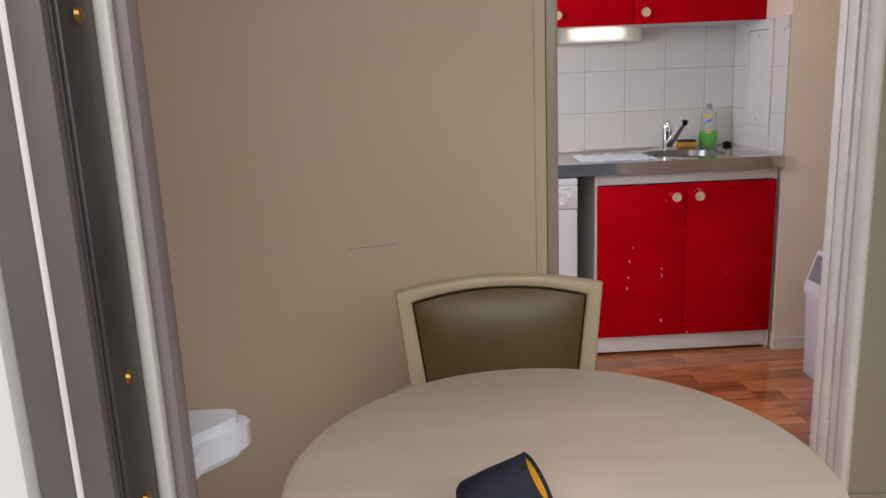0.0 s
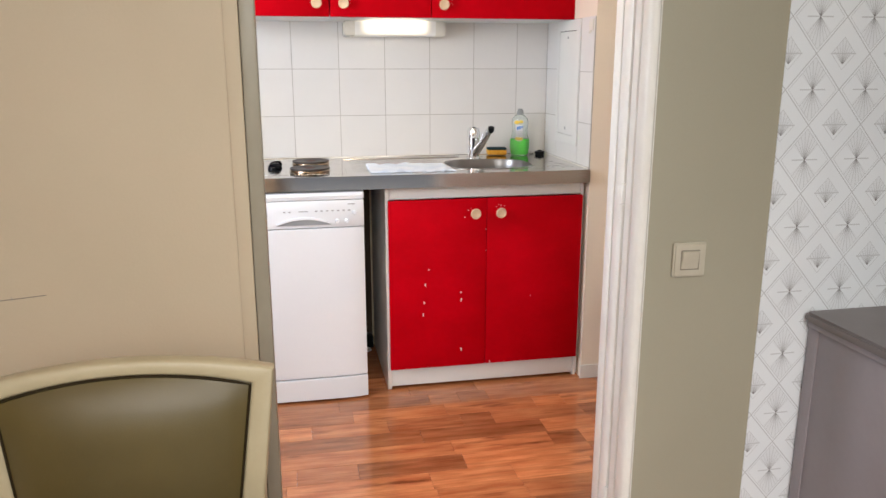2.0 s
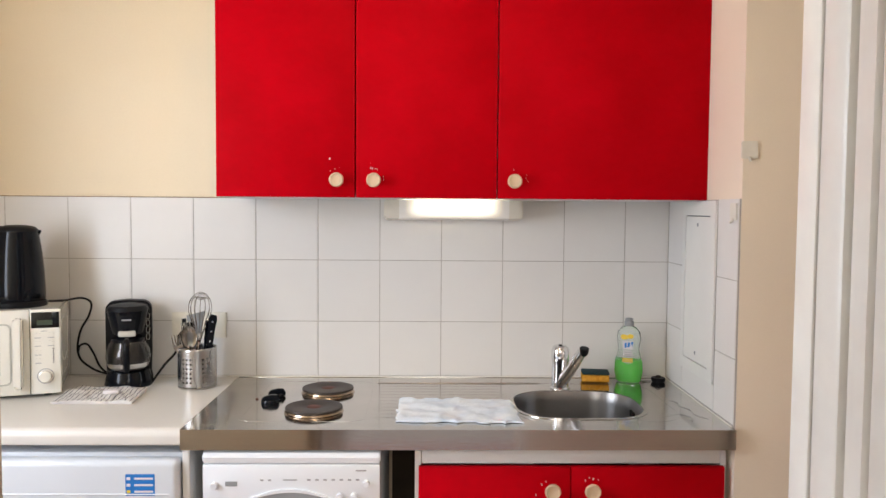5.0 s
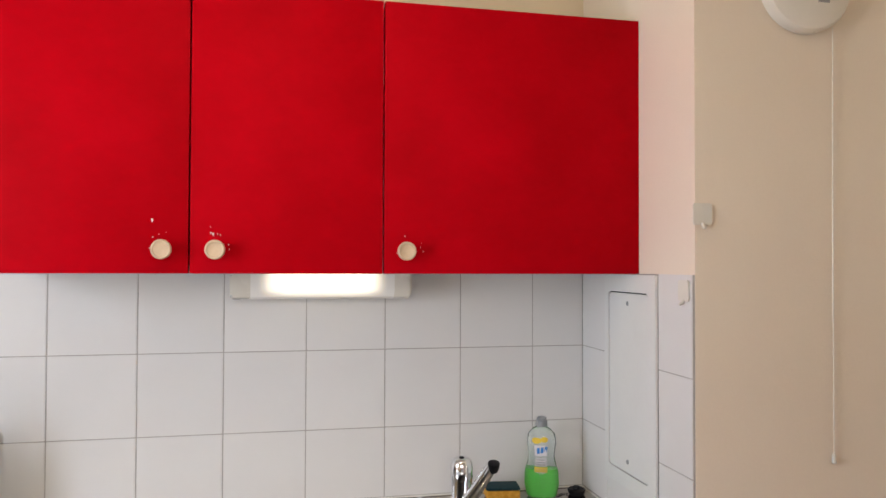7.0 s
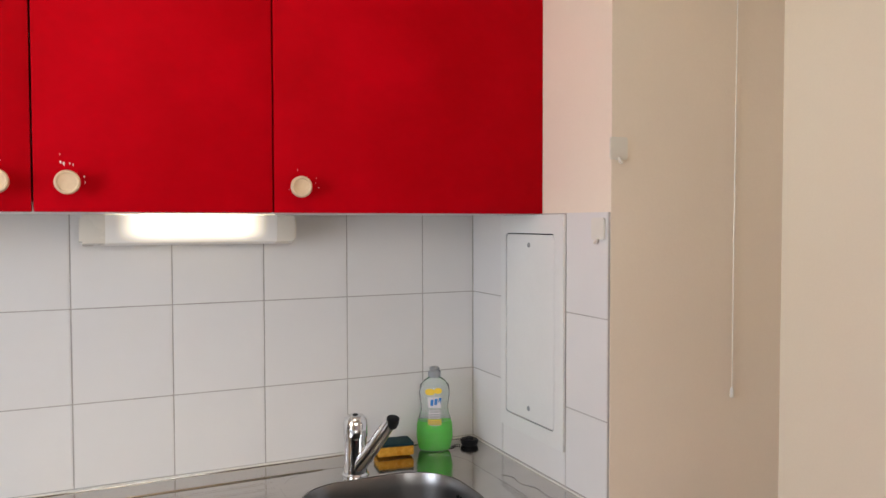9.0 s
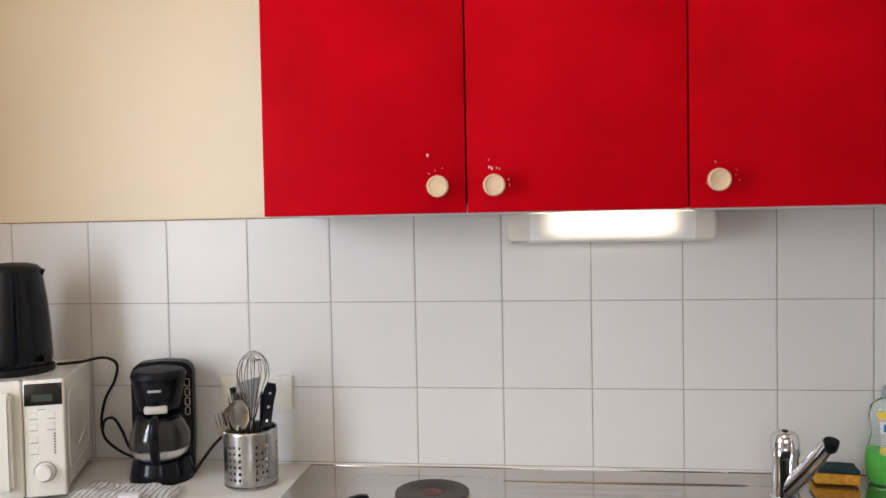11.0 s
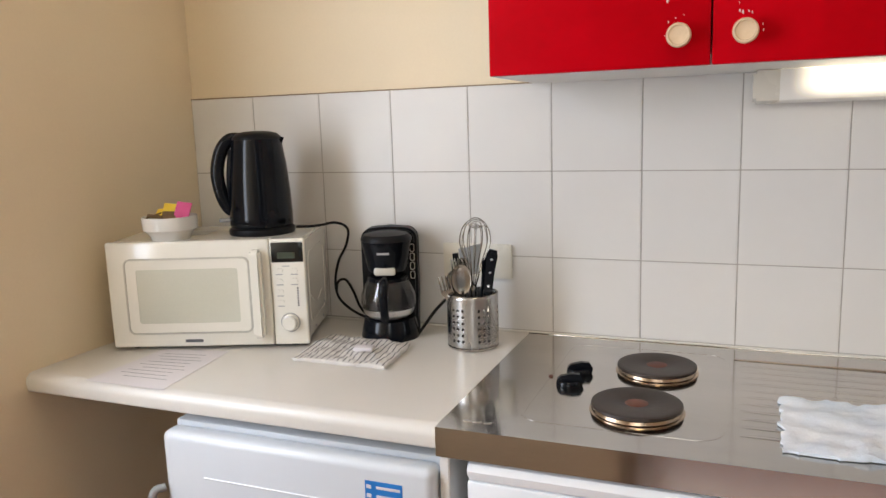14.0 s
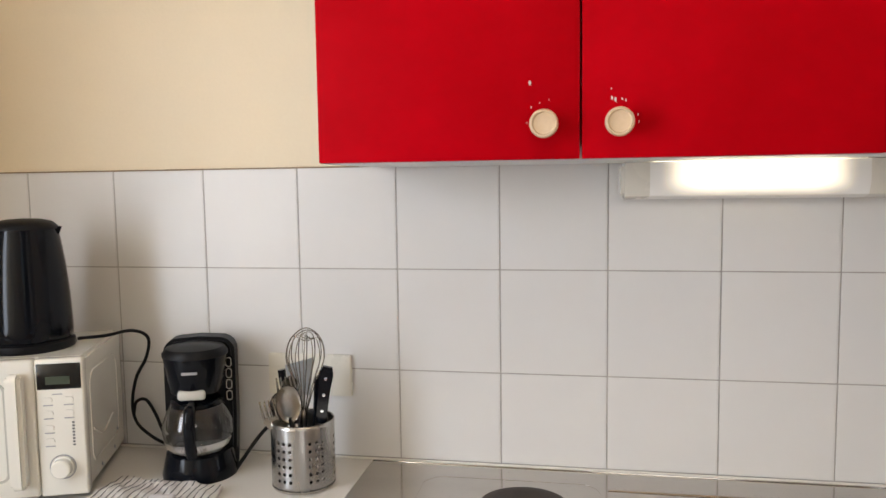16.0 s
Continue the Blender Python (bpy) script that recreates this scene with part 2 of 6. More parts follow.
M_BLACK = mat("black_plastic", (0.003, 0.004, 0.006), (0.005, 0.006, 0.009), spec=0.26, rough=0.13, scale=10, fine=0.08, rvar=0.1)
M_BLACKM = mat("matt_black_plastic", (0.005, 0.005, 0.006), (0.009, 0.009, 0.010), spec=0.2, rough=0.42, scale=20, bscale=300, bump=0.1)
M_ENAMEL = mat("white_appliance_enamel", (0.80, 0.82, 0.85), (0.77, 0.79, 0.82), rough=0.25, scale=3, fine=0.012, bump=0.02)
M_FRIDGE = mat("cool_white_fridge_enamel", (0.66, 0.69, 0.73), (0.62, 0.65, 0.69), rough=0.3, scale=3, bscale=320, fine=0.015, bump=0.08)
M_GREYP = mat("grey_plastic", (0.30, 0.31, 0.32), (0.25, 0.26, 0.27), rough=0.45, scale=12)
M_CREAM = mat("cream_white_plastic", (0.74, 0.71, 0.63), (0.70, 0.67, 0.59), rough=0.28, scale=6, fine=0.02)
M_LAM = mat("cream_laminate_worktop", (0.68, 0.65, 0.60), (0.65, 0.615, 0.565), rough=0.30, scale=3, bscale=220, fine=0.02, bump=0.03)
M_MWGLASS = mat("silvered_microwave_window", (0.56, 0.56, 0.475), (0.64, 0.635, 0.55), rough=0.07, scale=2.5, bscale=420, fine=0.07, spec=0.9, coat=0.6)
M_MWRIM = mat("grey_window_rim", (0.55, 0.53, 0.47), rough=0.25, scale=9)
M_SCREEN = mat("black_display", (0.010, 0.011, 0.011), rough=0.12, scale=12)
M_LCD = mat("dim_display_digits", (0.05, 0.065, 0.045), rough=0.3, scale=30)
M_INK = mat("dark_grey_print", (0.10, 0.10, 0.11), rough=0.6, scale=40)
M_INKD = mat("faded_print", (0.22, 0.21, 0.23), rough=0.7, scale=40)
M_INKL = mat("pale_grey_print", (0.36, 0.36, 0.37), rough=0.6, scale=40)
M_BLUE = mat("blue_sticker", (0.02, 0.20, 0.56), (0.02, 0.17, 0.50), rough=0.35, scale=20)
M_YEL = mat("yellow_print", (0.80, 0.60, 0.06), (0.75, 0.5, 0.04), rough=0.45, scale=30)
M_PAPER = mat("white_paper", (0.70, 0.665, 0.68), (0.66, 0.625, 0.64), rough=0.75, scale=5, bscale=300, bump=0.08)
M_TOWEL = mat("white_cotton", (0.72, 0.69, 0.655), (0.62, 0.59, 0.56), rough=0.9, scale=22, bscale=420, fine=0.08, bump=0.5)
M_STRIPE = mat("charcoal_woven_stripe", (0.085, 0.08, 0.09), (0.12, 0.115, 0.12), rough=0.9, scale=60, bump=0.4)
M_CLOTH = mat("bluish_white_cleaning_cloth", (0.80, 0.85, 0.91), (0.64, 0.73, 0.84), rough=0.85, scale=16, bscale=330, fine=0.08, bump=0.7)
M_SPONGE = mat("yellow_sponge_foam", (0.78, 0.42, 0.06), (0.62, 0.28, 0.02), rough=0.9, scale=90, bscale=260, fine=0.2, bump=0.8)
M_SCOUR = mat("dark_green_scourer", (0.008, 0.035, 0.045), (0.015, 0.05, 0.06), rough=0.95, scale=90, bscale=300, fine=0.25, bump=0.9)
M_GREEN = mat("green_washing_liquid", (0.12, 0.84, 0.06), (0.09, 0.76, 0.04), rough=0.10, scale=5, trans=0.2, ior=1.36)
M_CLEAR = mat("clear_bottle_plastic", (0.90, 0.95, 0.93), (0.88, 0.94, 0.92), rough=0.06, scale=5, trans=0.93, ior=1.2)
M_GLASS = mat("clear_glass", (0.96, 0.97, 0.97), (0.95, 0.96, 0.96), rough=0.02, scale=5, trans=1.0, ior=1.45, rvar=0.02)
M_CERAMIC = mat("white_glazed_ceramic", (0.76, 0.745, 0.71), rough=0.14, scale=5, fine=0.015)
M_PINK = mat("pink_sachet", (0.62, 0.06, 0.22), (0.55, 0.04, 0.18), rough=0.4, scale=30)
M_BROWN = mat("brown_sachet", (0.13, 0.075, 0.035), (0.2, 0.12, 0.06), rough=0.5, scale=30)
M_OLIVE = mat("olive_leather", (0.118, 0.086, 0.030), (0.092, 0.066, 0.021), rough=0.33, spec=0.42, scale=5, bscale=420, fine=0.04, bump=0.09)
M_CHAIR = mat("cream_lacquered_wood", (0.45, 0.375, 0.235), (0.40, 0.33, 0.20), rough=0.36, scale=6, bscale=90, fine=0.04, bump=0.05)
M_TABLE = mat("beige_wood_effect_tabletop", (0.67, 0.60, 0.475), (0.615, 0.55, 0.43), rough=0.30, scale=4, bscale=60, fine=0.05, stretch=(1, 6, 6), bump=0.03)
M_TABLE.node_tree.nodes["Mapping"].inputs["Location"].default_value = (3.37, 1.71, 0.93)
M_ARM = mat("grey_brown_armrest", (0.24, 0.21, 0.17), (0.2, 0.17, 0.14), rough=0.4, scale=9)
M_SIDEB = mat("lavender_grey_painted_wood", (0.29, 0.262, 0.275), (0.255, 0.232, 0.245), rough=0.4, scale=4, bscale=70, fine=0.04, bump=0.08)
M_SIDET = mat("taupe_painted_top", (0.19, 0.165, 0.16), (0.165, 0.145, 0.14), rough=0.36, scale=5, bscale=70, fine=0.05)
M_NAVY = mat("navy_padded_fabric", (0.012, 0.016, 0.03), (0.02, 0.024, 0.04), rough=0.75, scale=30, bscale=360, fine=0.15, bump=0.5)
M_YLIN = mat("yellow_lining", (0.85, 0.42, 0.01), (0.78, 0.36, 0.01), rough=0.6, scale=20, bump=0.2)
M_LEAFM = mat("galvanised_lock_strip", (0.07, 0.066, 0.062), (0.10, 0.096, 0.09), rough=0.45, metal=0.5, scale=16, fine=0.1, bump=0.1)
M_BRASS = mat("brass_screw", (0.36, 0.22, 0.06), rough=0.35, metal=1.0, scale=40)
M_HEAT = mat("white_heater_enamel", (0.60, 0.585, 0.56), (0.57, 0.55, 0.53), rough=0.35, scale=4, fine=0.015)
M_STONE = mat("pale_balcony_concrete", (0.45, 0.43, 0.40), (0.36, 0.35, 0.33), rough=0.85, scale=3, bscale=150, bump=0.5, fine=0.1)
M_MW = mat("glossy_ivory_plastic", (0.79, 0.765, 0.695), (0.76, 0.735, 0.665), rough=0.14, scale=6, fine=0.015, coat=0.5)
M_HANDLE = mat("glossy_white_handle_plastic", (0.74, 0.75, 0.77), (0.68, 0.69, 0.71), rough=0.16, scale=12, fine=0.03, spec=0.7)
# Leaf and lip paints darkened to stand in for shade on a white leaf.
M_LIP = mat("shaded_window_lip_paint", (0.27, 0.225, 0.21), (0.23, 0.19, 0.178), rough=0.4, scale=9, bscale=50, fine=0.05, bump=0.1)
M_LEAF = mat("shaded_white_window_paint", (0.14, 0.117, 0.108), (0.11, 0.092, 0.085), rough=0.4, scale=9, bscale=50, fine=0.05, bump=0.1)
M_SWITCH = mat("old_cream_plastic", (0.50, 0.46, 0.36), (0.46, 0.42, 0.33), rough=0.32, scale=20)
M_DIFF = emitter("lit_lamp_diffuser", (1.0, 0.84, 0.60), 1.0)


def lamp_core(m):
    """The tube inside ends short of the diffuser, which is brightest along its upper middle."""
    N, L = m.node_tree.nodes, m.node_tree.links
    tc, sp = N.new("ShaderNodeTexCoord"), N.new("ShaderNodeSeparateXYZ")
    L.new(tc.outputs["Object"], sp.inputs[0])
    d = N.new("ShaderNodeMath")
    d.operation = "SUBTRACT"
    L.new(sp.outputs["X"], d.inputs[0])
    d.inputs[1].default_value = -0.57
    ab = N.new("ShaderNodeMath")
    ab.operation = "ABSOLUTE"
    L.new(d.outputs[0], ab.inputs[0])
    fx, fz = N.new("ShaderNodeMapRange"), N.new("ShaderNodeMapRange")
    fx.interpolation_type = fz.interpolation_type = "SMOOTHSTEP"
    for n, a, b, src in ((fx, 0.160, 0.075, ab.outputs[0]), (fz, 1.404, 1.440, sp.outputs["Z"])):
        n.inputs["From Min"].default_value, n.inputs["From Max"].default_value = a, b
        L.new(src, n.inputs["Value"])
    mu = N.new("ShaderNodeMath")
    mu.operation = "MULTIPLY"
    L.new(fx.outputs["Result"], mu.inputs[0])
    L.new(fz.outputs["Result"], mu.inputs[1])
    st = N.new("ShaderNodeMath")
    st.operation = "MULTIPLY_ADD"
    L.new(mu.outputs[0], st.inputs[0])
    st.inputs[1].default_value, st.inputs[2].default_value = 2.8, 0.05
    L.new(st.outputs[0], N["Principled BSDF"].inputs["Emission Strength"])


lamp_core(M_DIFF)
M_GLOBE = emitter("lit_opal_globe", (1.0, 0.825, 0.56), 19.0)
M_TUBE = emitter("lit_fluorescent_tube", (1.0, 0.84, 0.56), 30.0)

# ---------------- mesh helpers ----------------


def box(x0, x1, y0, y1, z0, z1, bevel=0.0, seg=2, bm=None):
    out = bm or bmesh.new()
    tmp = bmesh.new()
    bmesh.ops.create_cube(tmp, size=1.0, matrix=Matrix.Translation(((x0 + x1) / 2, (y0 + y1) / 2, (z0 + z1) / 2))
                          @ Matrix.Diagonal((x1 - x0, y1 - y0, z1 - z0, 1)))
    if bevel:
        bmesh.ops.bevel(tmp, geom=tmp.edges[:], offset=bevel, segments=seg, affect="EDGES", profile=0.5, clamp_overlap=True)
    return absorb(out, tmp)


def absorb(bm, tmp, m=None):
    if m is not None:
        bmesh.ops.transform(tmp, matrix=m, verts=tmp.verts[:])
    me = bpy.data.meshes.new("tmp")
    tmp.to_mesh(me)
    tmp.free()
    bm.from_mesh(me)
    bpy.data.meshes.remove(me)
    return bm


def lathe(profile, seg=32, bm=None, m=None, squash=1.0):
    """Turns (radius, height) pairs about z; ends with radius 0 are closed."""
    tmp = bmesh.new()
    rings = []
    for r, z in profile:
        if r <= 1e-6:
            rings.append([tmp.verts.new((0, 0, z))])
        else:
            rings.append([tmp.verts.new((r * math.cos(2 * math.pi * i / seg), squash * r * math.sin(2 * math.pi * i / seg), z)) for i in range(seg)])
    for a, b in zip(rings, rings[1:]):
        for i in range(seg):
            j = (i + 1) % seg
            if len(a) == 1 and len(b) == 1:
                continue
            if len(a) == 1:
                tmp.faces.new((a[0], b[j], b[i]))
            elif len(b) == 1:
                tmp.faces.new((a[i], a[j], b[0]))
            else:
                tmp.faces.new((a[i], a[j], b[j], b[i]))
    bmesh.ops.recalc_face_normals(tmp, faces=tmp.faces[:])
    return absorb(bm or bmesh.new(), tmp, m)


def smooth_path(pts, n=8):
    """Catmull-Rom points through pts."""
    P = [Vector(p) for p in pts]
    P = [P[0] * 2 - P[1]] + P + [P[-1] * 2 - P[-2]]
    out = []
    for a, b, c, d in zip(P, P[1:], P[2:], P[3:]):
        for k in range(n):
            t = k / n
            out.append(0.5 * (2 * b + (c - a) * t + (2 * a - 5 * b + 4 * c - d) * t * t + (3 * b - a - 3 * c + d) * t ** 3))
    return out + [P[-2]]


def tube(pts, r, seg=8, bm=None, flat=1.0, smooth=6, cap=True):
    """A round (or flattened) bar swept along a smooth path; r is one radius or one for each end."""
    path = smooth_path(pts, smooth) if smooth else [Vector(p) for p in pts]
    r0, r1 = r if isinstance(r, tuple) else (r, r)
    tmp = bmesh.new()
    rings, up = [], None
    for i, p in enumerate(path):
        d = (path[min(i + 1, len(path) - 1)] - path[max(i - 1, 0)]).normalized()
        if up is None:
            up = Vector((0, 0, 1)) if abs(d.z) < 0.9 else Vector((0, 1, 0))
        side = d.cross(up).normalized()
        up = side.cross(d).normalized()
        rr = r0 + (r1 - r0) * i / (len(path) - 1)
        rings.append([tmp.verts.new(p + side * (rr * math.cos(2 * math.pi * k / seg)) + up * (rr * flat * math.sin(2 * math.pi * k / seg))) for k in range(seg)])
    for a, b in zip(rings, rings[1:]):
        for k in range(seg):
            tmp.faces.new((a[k], a[(k + 1) % seg], b[(k + 1) % seg], b[k]))
    if cap:
        tmp.faces.new(rings[0][::-1])
        tmp.faces.new(rings[-1])
    bmesh.ops.recalc_face_normals(tmp, faces=tmp.faces[:])
    return absorb(bm or bmesh.new(), tmp)


def round_rect(x0, x1, y0, y1, r, n=6):
    out = []
    for cx, cy, a0 in ((x1 - r, y1 - r, 0), (x0 + r, y1 - r, 90), (x0 + r, y0 + r, 180), (x1 - r, y0 + r, 270)):
        for k in range(n + 1):
            a = radians(a0 + 90 * k / n)
            out.append((cx + r * math.cos(a), cy + r * math.sin(a)))
    return out


def prism(outline, axis, a, b, bm=None, bevel=0.0):
    """A flat outline of (p, q) pairs given depth along an axis, from a to b. axis z: (x, y); y: (x, z); x: (y, z)."""
    def at(p, q, d):
        return {"z": (p, q, d), "y": (p, d, q), "x": (d, p, q)}[axis]
    tmp = bmesh.new()
    lo = [tmp.verts.new(at(p, q, a)) for p, q in outline]
    hi = [tmp.verts.new(at(p, q, b)) for p, q in outline]
    n = len(outline)
    f1, f2 = tmp.faces.new(lo), tmp.faces.new(hi)
    for i in range(n):
        tmp.faces.new((lo[i], lo[(i + 1) % n], hi[(i + 1) % n], hi[i]))
    bmesh.ops.recalc_face_normals(tmp, faces=tmp.faces[:])
    if bevel:
        bmesh.ops.bevel(tmp, geom=list({e for f in (f1, f2) for e in f.edges}), offset=bevel, segments=2, affect="EDGES", clamp_overlap=True)
    return absorb(bm or bmesh.new(), tmp)


def ring_plate(outer, inner, axis, a, b, bm=None):
    """A frame between two outlines with the same count of points, with depth from a to b."""
    def at(p, q, d):
        return {"z": (p, q, d), "y": (p, d, q), "x": (d, p, q)}[axis]
    tmp = bmesh.new()
    V = [[tmp.verts.new(at(p, q, d)) for p, q in o] for o in (outer, inner) for d in (a, b)]
    oa, ob, ia, ib = V
    n = len(outer)
    for i in range(n):
        j = (i + 1) % n
        for q in ((oa[i], oa[j], ob[j], ob[i]), (ia[i], ib[i], ib[j], ia[j]), (oa[i], ia[i], ia[j], oa[j]), (ob[i], ob[j], ib[j], ib[i])):
            tmp.faces.new(q)
    bmesh.ops.recalc_face_normals(tmp, faces=tmp.faces[:])
    return absorb(bm or bmesh.new(), tmp)


def mesh_of(name, bm, material, smooth=True):
    me = bpy.data.meshes.new(name)
    bm.to_mesh(me)
    bm.free()
    me.materials.append(material)
    if smooth:
        me.shade_smooth()
        me.set_sharp_from_angle(angle=radians(38))
    return me


def part(name, bm, material, parent=None, label="", smooth=True):
    ob = new(name, mesh_of(name, bm, material, smooth))
    if parent is not None:
        ob.parent = parent
    if label:
        tagged(ob, label)
    return ob


def thing(name, label, category, at=(0, 0, 0), turn=0.0, group="", kind=""):
    ob = new(name)
    ob.matrix_world = pose(*at, 0, 0, turn)
    ob.empty_display_size = 0.05
    return tagged(ob, label, category, group, kind)


def setting(name, bm, material, label, category):
    return tagged(part(name, bm, material, None, "", False), label, category, "", "structure")


def flakes(spots, y, size, bm=None, seed=3):
    """Small irregular chips in the plane y, facing the room."""
    rnd = random.Random(seed)
    out = bm or bmesh.new()
    for x, z, s in spots:
        n = 6
        pts = [(x + size * s * 0.45 * rnd.uniform(0.4, 1.2) * math.cos(6.283 * k / n), z + size * s * rnd.uniform(0.5, 1.3) * math.sin(6.283 * k / n)) for k in range(n)]
        prism(pts, "y", y, y - 0.0006, out)
    return out

# ---------------- the large structure ----------------
H = 2.50
ZF = -0.02                       # floor level
YP0, YP1 = -1.852, -1.752          # the partition between living room and kitchen
XW, XE = -2.2275, 0.60           # kitchen side walls
floor = setting("floor", box(-2.38, 2.4, -3.60, 0.15, -0.12, ZF - 0.012), M_GROUT, "orange-brown laminate strip flooring", "floor")
setting("ceiling", box(-2.38, 2.4, -3.60, 0.15, H, H + 0.1), M_CEIL, "plain white painted ceiling", "ceiling")
wall_north = setting("wall_north", box(-2.38, 0.30, 0.006, 0.15, -0.03, H), M_WALLK, "cream painted kitchen wall above white tiles", "wall")
wall_shaft = setting("wall_shaft", box(0.151, 0.75, -0.583, 0.006, -0.03, H), M_WALLS, "beige painted service shaft wall", "wall")
setting("wall_east", box(XE, XE + 0.15, YP1, -0.575, -0.03, H), M_WALLE, "cream painted kitchen side wall", "wall")
bm = box(-2.38, XW, -0.95, 0.006, -0.03, H)
box(-2.38, XW, YP1, -1.69, -0.01, H, bm=bm)
box(-2.38, XW, -1.69, -0.95, -0.03, 0.92, bm=bm)
box(-2.38, XW, -1.69, -0.95, 2.08, H, bm=bm)
setting("wall_west", bm, M_WALLK, "cream painted kitchen wall with a window opening", "wall")
bm = box(-2.335, -2.295, -1.69, -1.65, 0.92, 2.08, 0.004)
for y0, y1, z0, z1 in ((-0.99, -0.95, 0.92, 2.08), (-1.65, -0.99, 0.92, 0.96), (-1.65, -0.99, 2.04, 2.08), (-1.335, -1.305, 0.96, 2.04)):
    box(-2.335, -2.295, y0, y1, z0, z1, 0.004, bm=bm)
window_side = thing("window_1", "white framed kitchen side window", "window", (0, 0, 0), kind="structure")
part("window_frame", bm, M_FRAME, window_side)
setting("wall_west_living", box(-2.38, XW, -3.494, YP0, -0.03, H), M_REDWALL, "dark red painted living room wall", "wall")
bm = box(-2.38, -1.1185, YP0, YP1, -0.03, H)
box(-2.2275, -1.122, YP1, -1.66, -0.03, H, bm=bm)
wall_pl = setting("wall_partition_left", bm, M_WALL, "beige painted partition wall with a scuff mark", "wall")
setting("wall_partition_right", box(-0.2315, 2.4, YP0, YP1, -0.03, H), M_WALLG, "greige painted partition wall beside the doorway", "wall")
setting("wall_lintel", box(-1.118, -0.232, YP0, YP1, 2.10, H), M_WALL, "beige painted wall over the doorway", "wall")
setting("wall_east_living", box(2.40, 2.55, -3.60, YP1, -0.03, H), M_WALLG, "greige painted living room wall", "wall")
bm = box(0.30, 2.4, -3.60, -3.495, -0.03, H)
box(-2.38, -2.02, -3.60, -3.495, -0.01, H, bm=bm)
box(-2.02, 0.30, -3.60, -3.495, 2.38, H, bm=bm)
setting("wall_south", bm, M_WALLG, "plain painted wall around the french window", "wall")
setting("ground", box(-30, 30, -60, -3.60, -0.20, -0.05), M_STONE, "pale concrete balcony and ground outside", "ground")
setting("wallpaper", box(0.077, 2.4, YP0 - 0.002, YP0, ZF, H), M_PAPER_W, "white wallpaper with grey geometric star print", "wallpaper")
setting("baseboard", box(-0.2315, 2.4, YP0 - 0.012, YP0 - 0.0025, ZF, 0.015, 0.002), M_WALLG, "narrow greige skirting board", "baseboard")
base_sh = setting("baseboard_shaft", box(0.145, 0.60, -0.592, -0.584, ZF, 0.04, 0.002), M_FRAME, "low white skirting strip below the shaft", "baseboard")
# Strip added on the wall so the gap looks shaded.
part("gap_shade_strip", box(-0.766, -0.690, 0.0, 0.0058, ZF, 0.825), M_GAPSHADE, wall_north, "dark brown strip standing in for shade in the gap")
part("scuff_mark", flakes([(-1.59, 0.834, 1.0)], YP0, 0.004), M_GREYP, wall_pl)
bm = bmesh.new()
tube([(-1.655, YP0 - 0.0002, 0.829), (-1.60, YP0 - 0.0002, 0.832), (-1.525, YP0 - 0.0002, 0.838)], 0.0009, 6, bm)
part("scratch", bm, M_ARM, wall_pl)

# door frame of the kitchen doorway: stepped white jamb with hinges, painted jamb opposite
frame_r = thing("door_frame", "white glossy door frame with three empty hinges", "door frame", (0, 0, 0), kind="structure")
jp = [(-0.238, -1.742), (-0.260, -1.742), (-0.262, -1.745), (-0.262, -1.786), (-0.260, -1.789), (-0.249, -1.790), (-0.249, -1.807), (-0.261, -1.808), (-0.264, -1.811),
      (-0.264, -1.838), (-0.254, -1.842), (-0.254, -1.852), (-0.268, -1.857), (-0.270, -1.862), (-0.268, -1.888), (-0.265, -1.895), (-0.258, -1.899), (-0.249, -1.898), (-0.244, -1.893), (-0.2405, -1.886), (-0.238, -1.886)]
part("jamb", prism([(x + 0.006, y + 0.030) for x, y in jp], "z", ZF, 2.10), M_FRAME, frame_r)
part("head", box(-1.084, -0.262, -1.86, -1.712, 2.05, 2.098, 0.004), M_FRAME, frame_r)
for z in (0.155, 0.963, 1.82):
    h = part("hinge", lathe([(0, z - 0.046), (0.0075, z - 0.046), (0.0085, z - 0.04), (0.0085, z - 0.002), (0.0065, z), (0.0085, z + 0.002), (0.0085, z + 0.04), (0.006, z + 0.048), (0, z + 0.05)], 14,
                           m=Matrix.Translation((-0.2525, -1.760, 0))), M_FRAME, frame_r, "white painted door hinge")
    part("hinge_leaf", box(-0.2565, -0.254, -1.754, -1.722, z - 0.04, z + 0.04, 0.001), M_FRAME, h)
door = thing("door_1", "white flush door folded back behind the doorway", "door", (0, 0, 0), kind="structure")
part("leaf", box(-0.257, 0.545, -1.7085, -1.669, ZF + 0.01, 2.045, 0.003), M_FRAME, door)
frame_l = thing("door_jamb", "greige painted door jamb at the wall's end", "door frame", (0, 0, 0), kind="structure")
part("jamb", box(-1.1180, -1.086, -1.856, -1.825, ZF, 2.10, 0.006), M_JAMB, frame_l)
part("inner_jamb", box(-1.1180, -1.112, -1.825, -1.735, ZF, 2.10, 0.004), M_JAMB, frame_l)
part("casing", box(-1.148, -1.1185, -1.8560, -1.8523, ZF, 2.14, 0.0015), M_WALL, frame_l)

# ---------------- french window leaf ----------------
leaf = thing("window_2", "white french window leaf with a metal lock strip", "window", (0, 0, 0), kind="structure")
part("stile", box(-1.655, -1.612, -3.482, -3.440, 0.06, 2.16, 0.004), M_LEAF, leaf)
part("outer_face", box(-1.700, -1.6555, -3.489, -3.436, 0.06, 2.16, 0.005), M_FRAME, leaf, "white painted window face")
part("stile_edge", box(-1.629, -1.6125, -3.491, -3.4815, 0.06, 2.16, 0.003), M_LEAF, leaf)
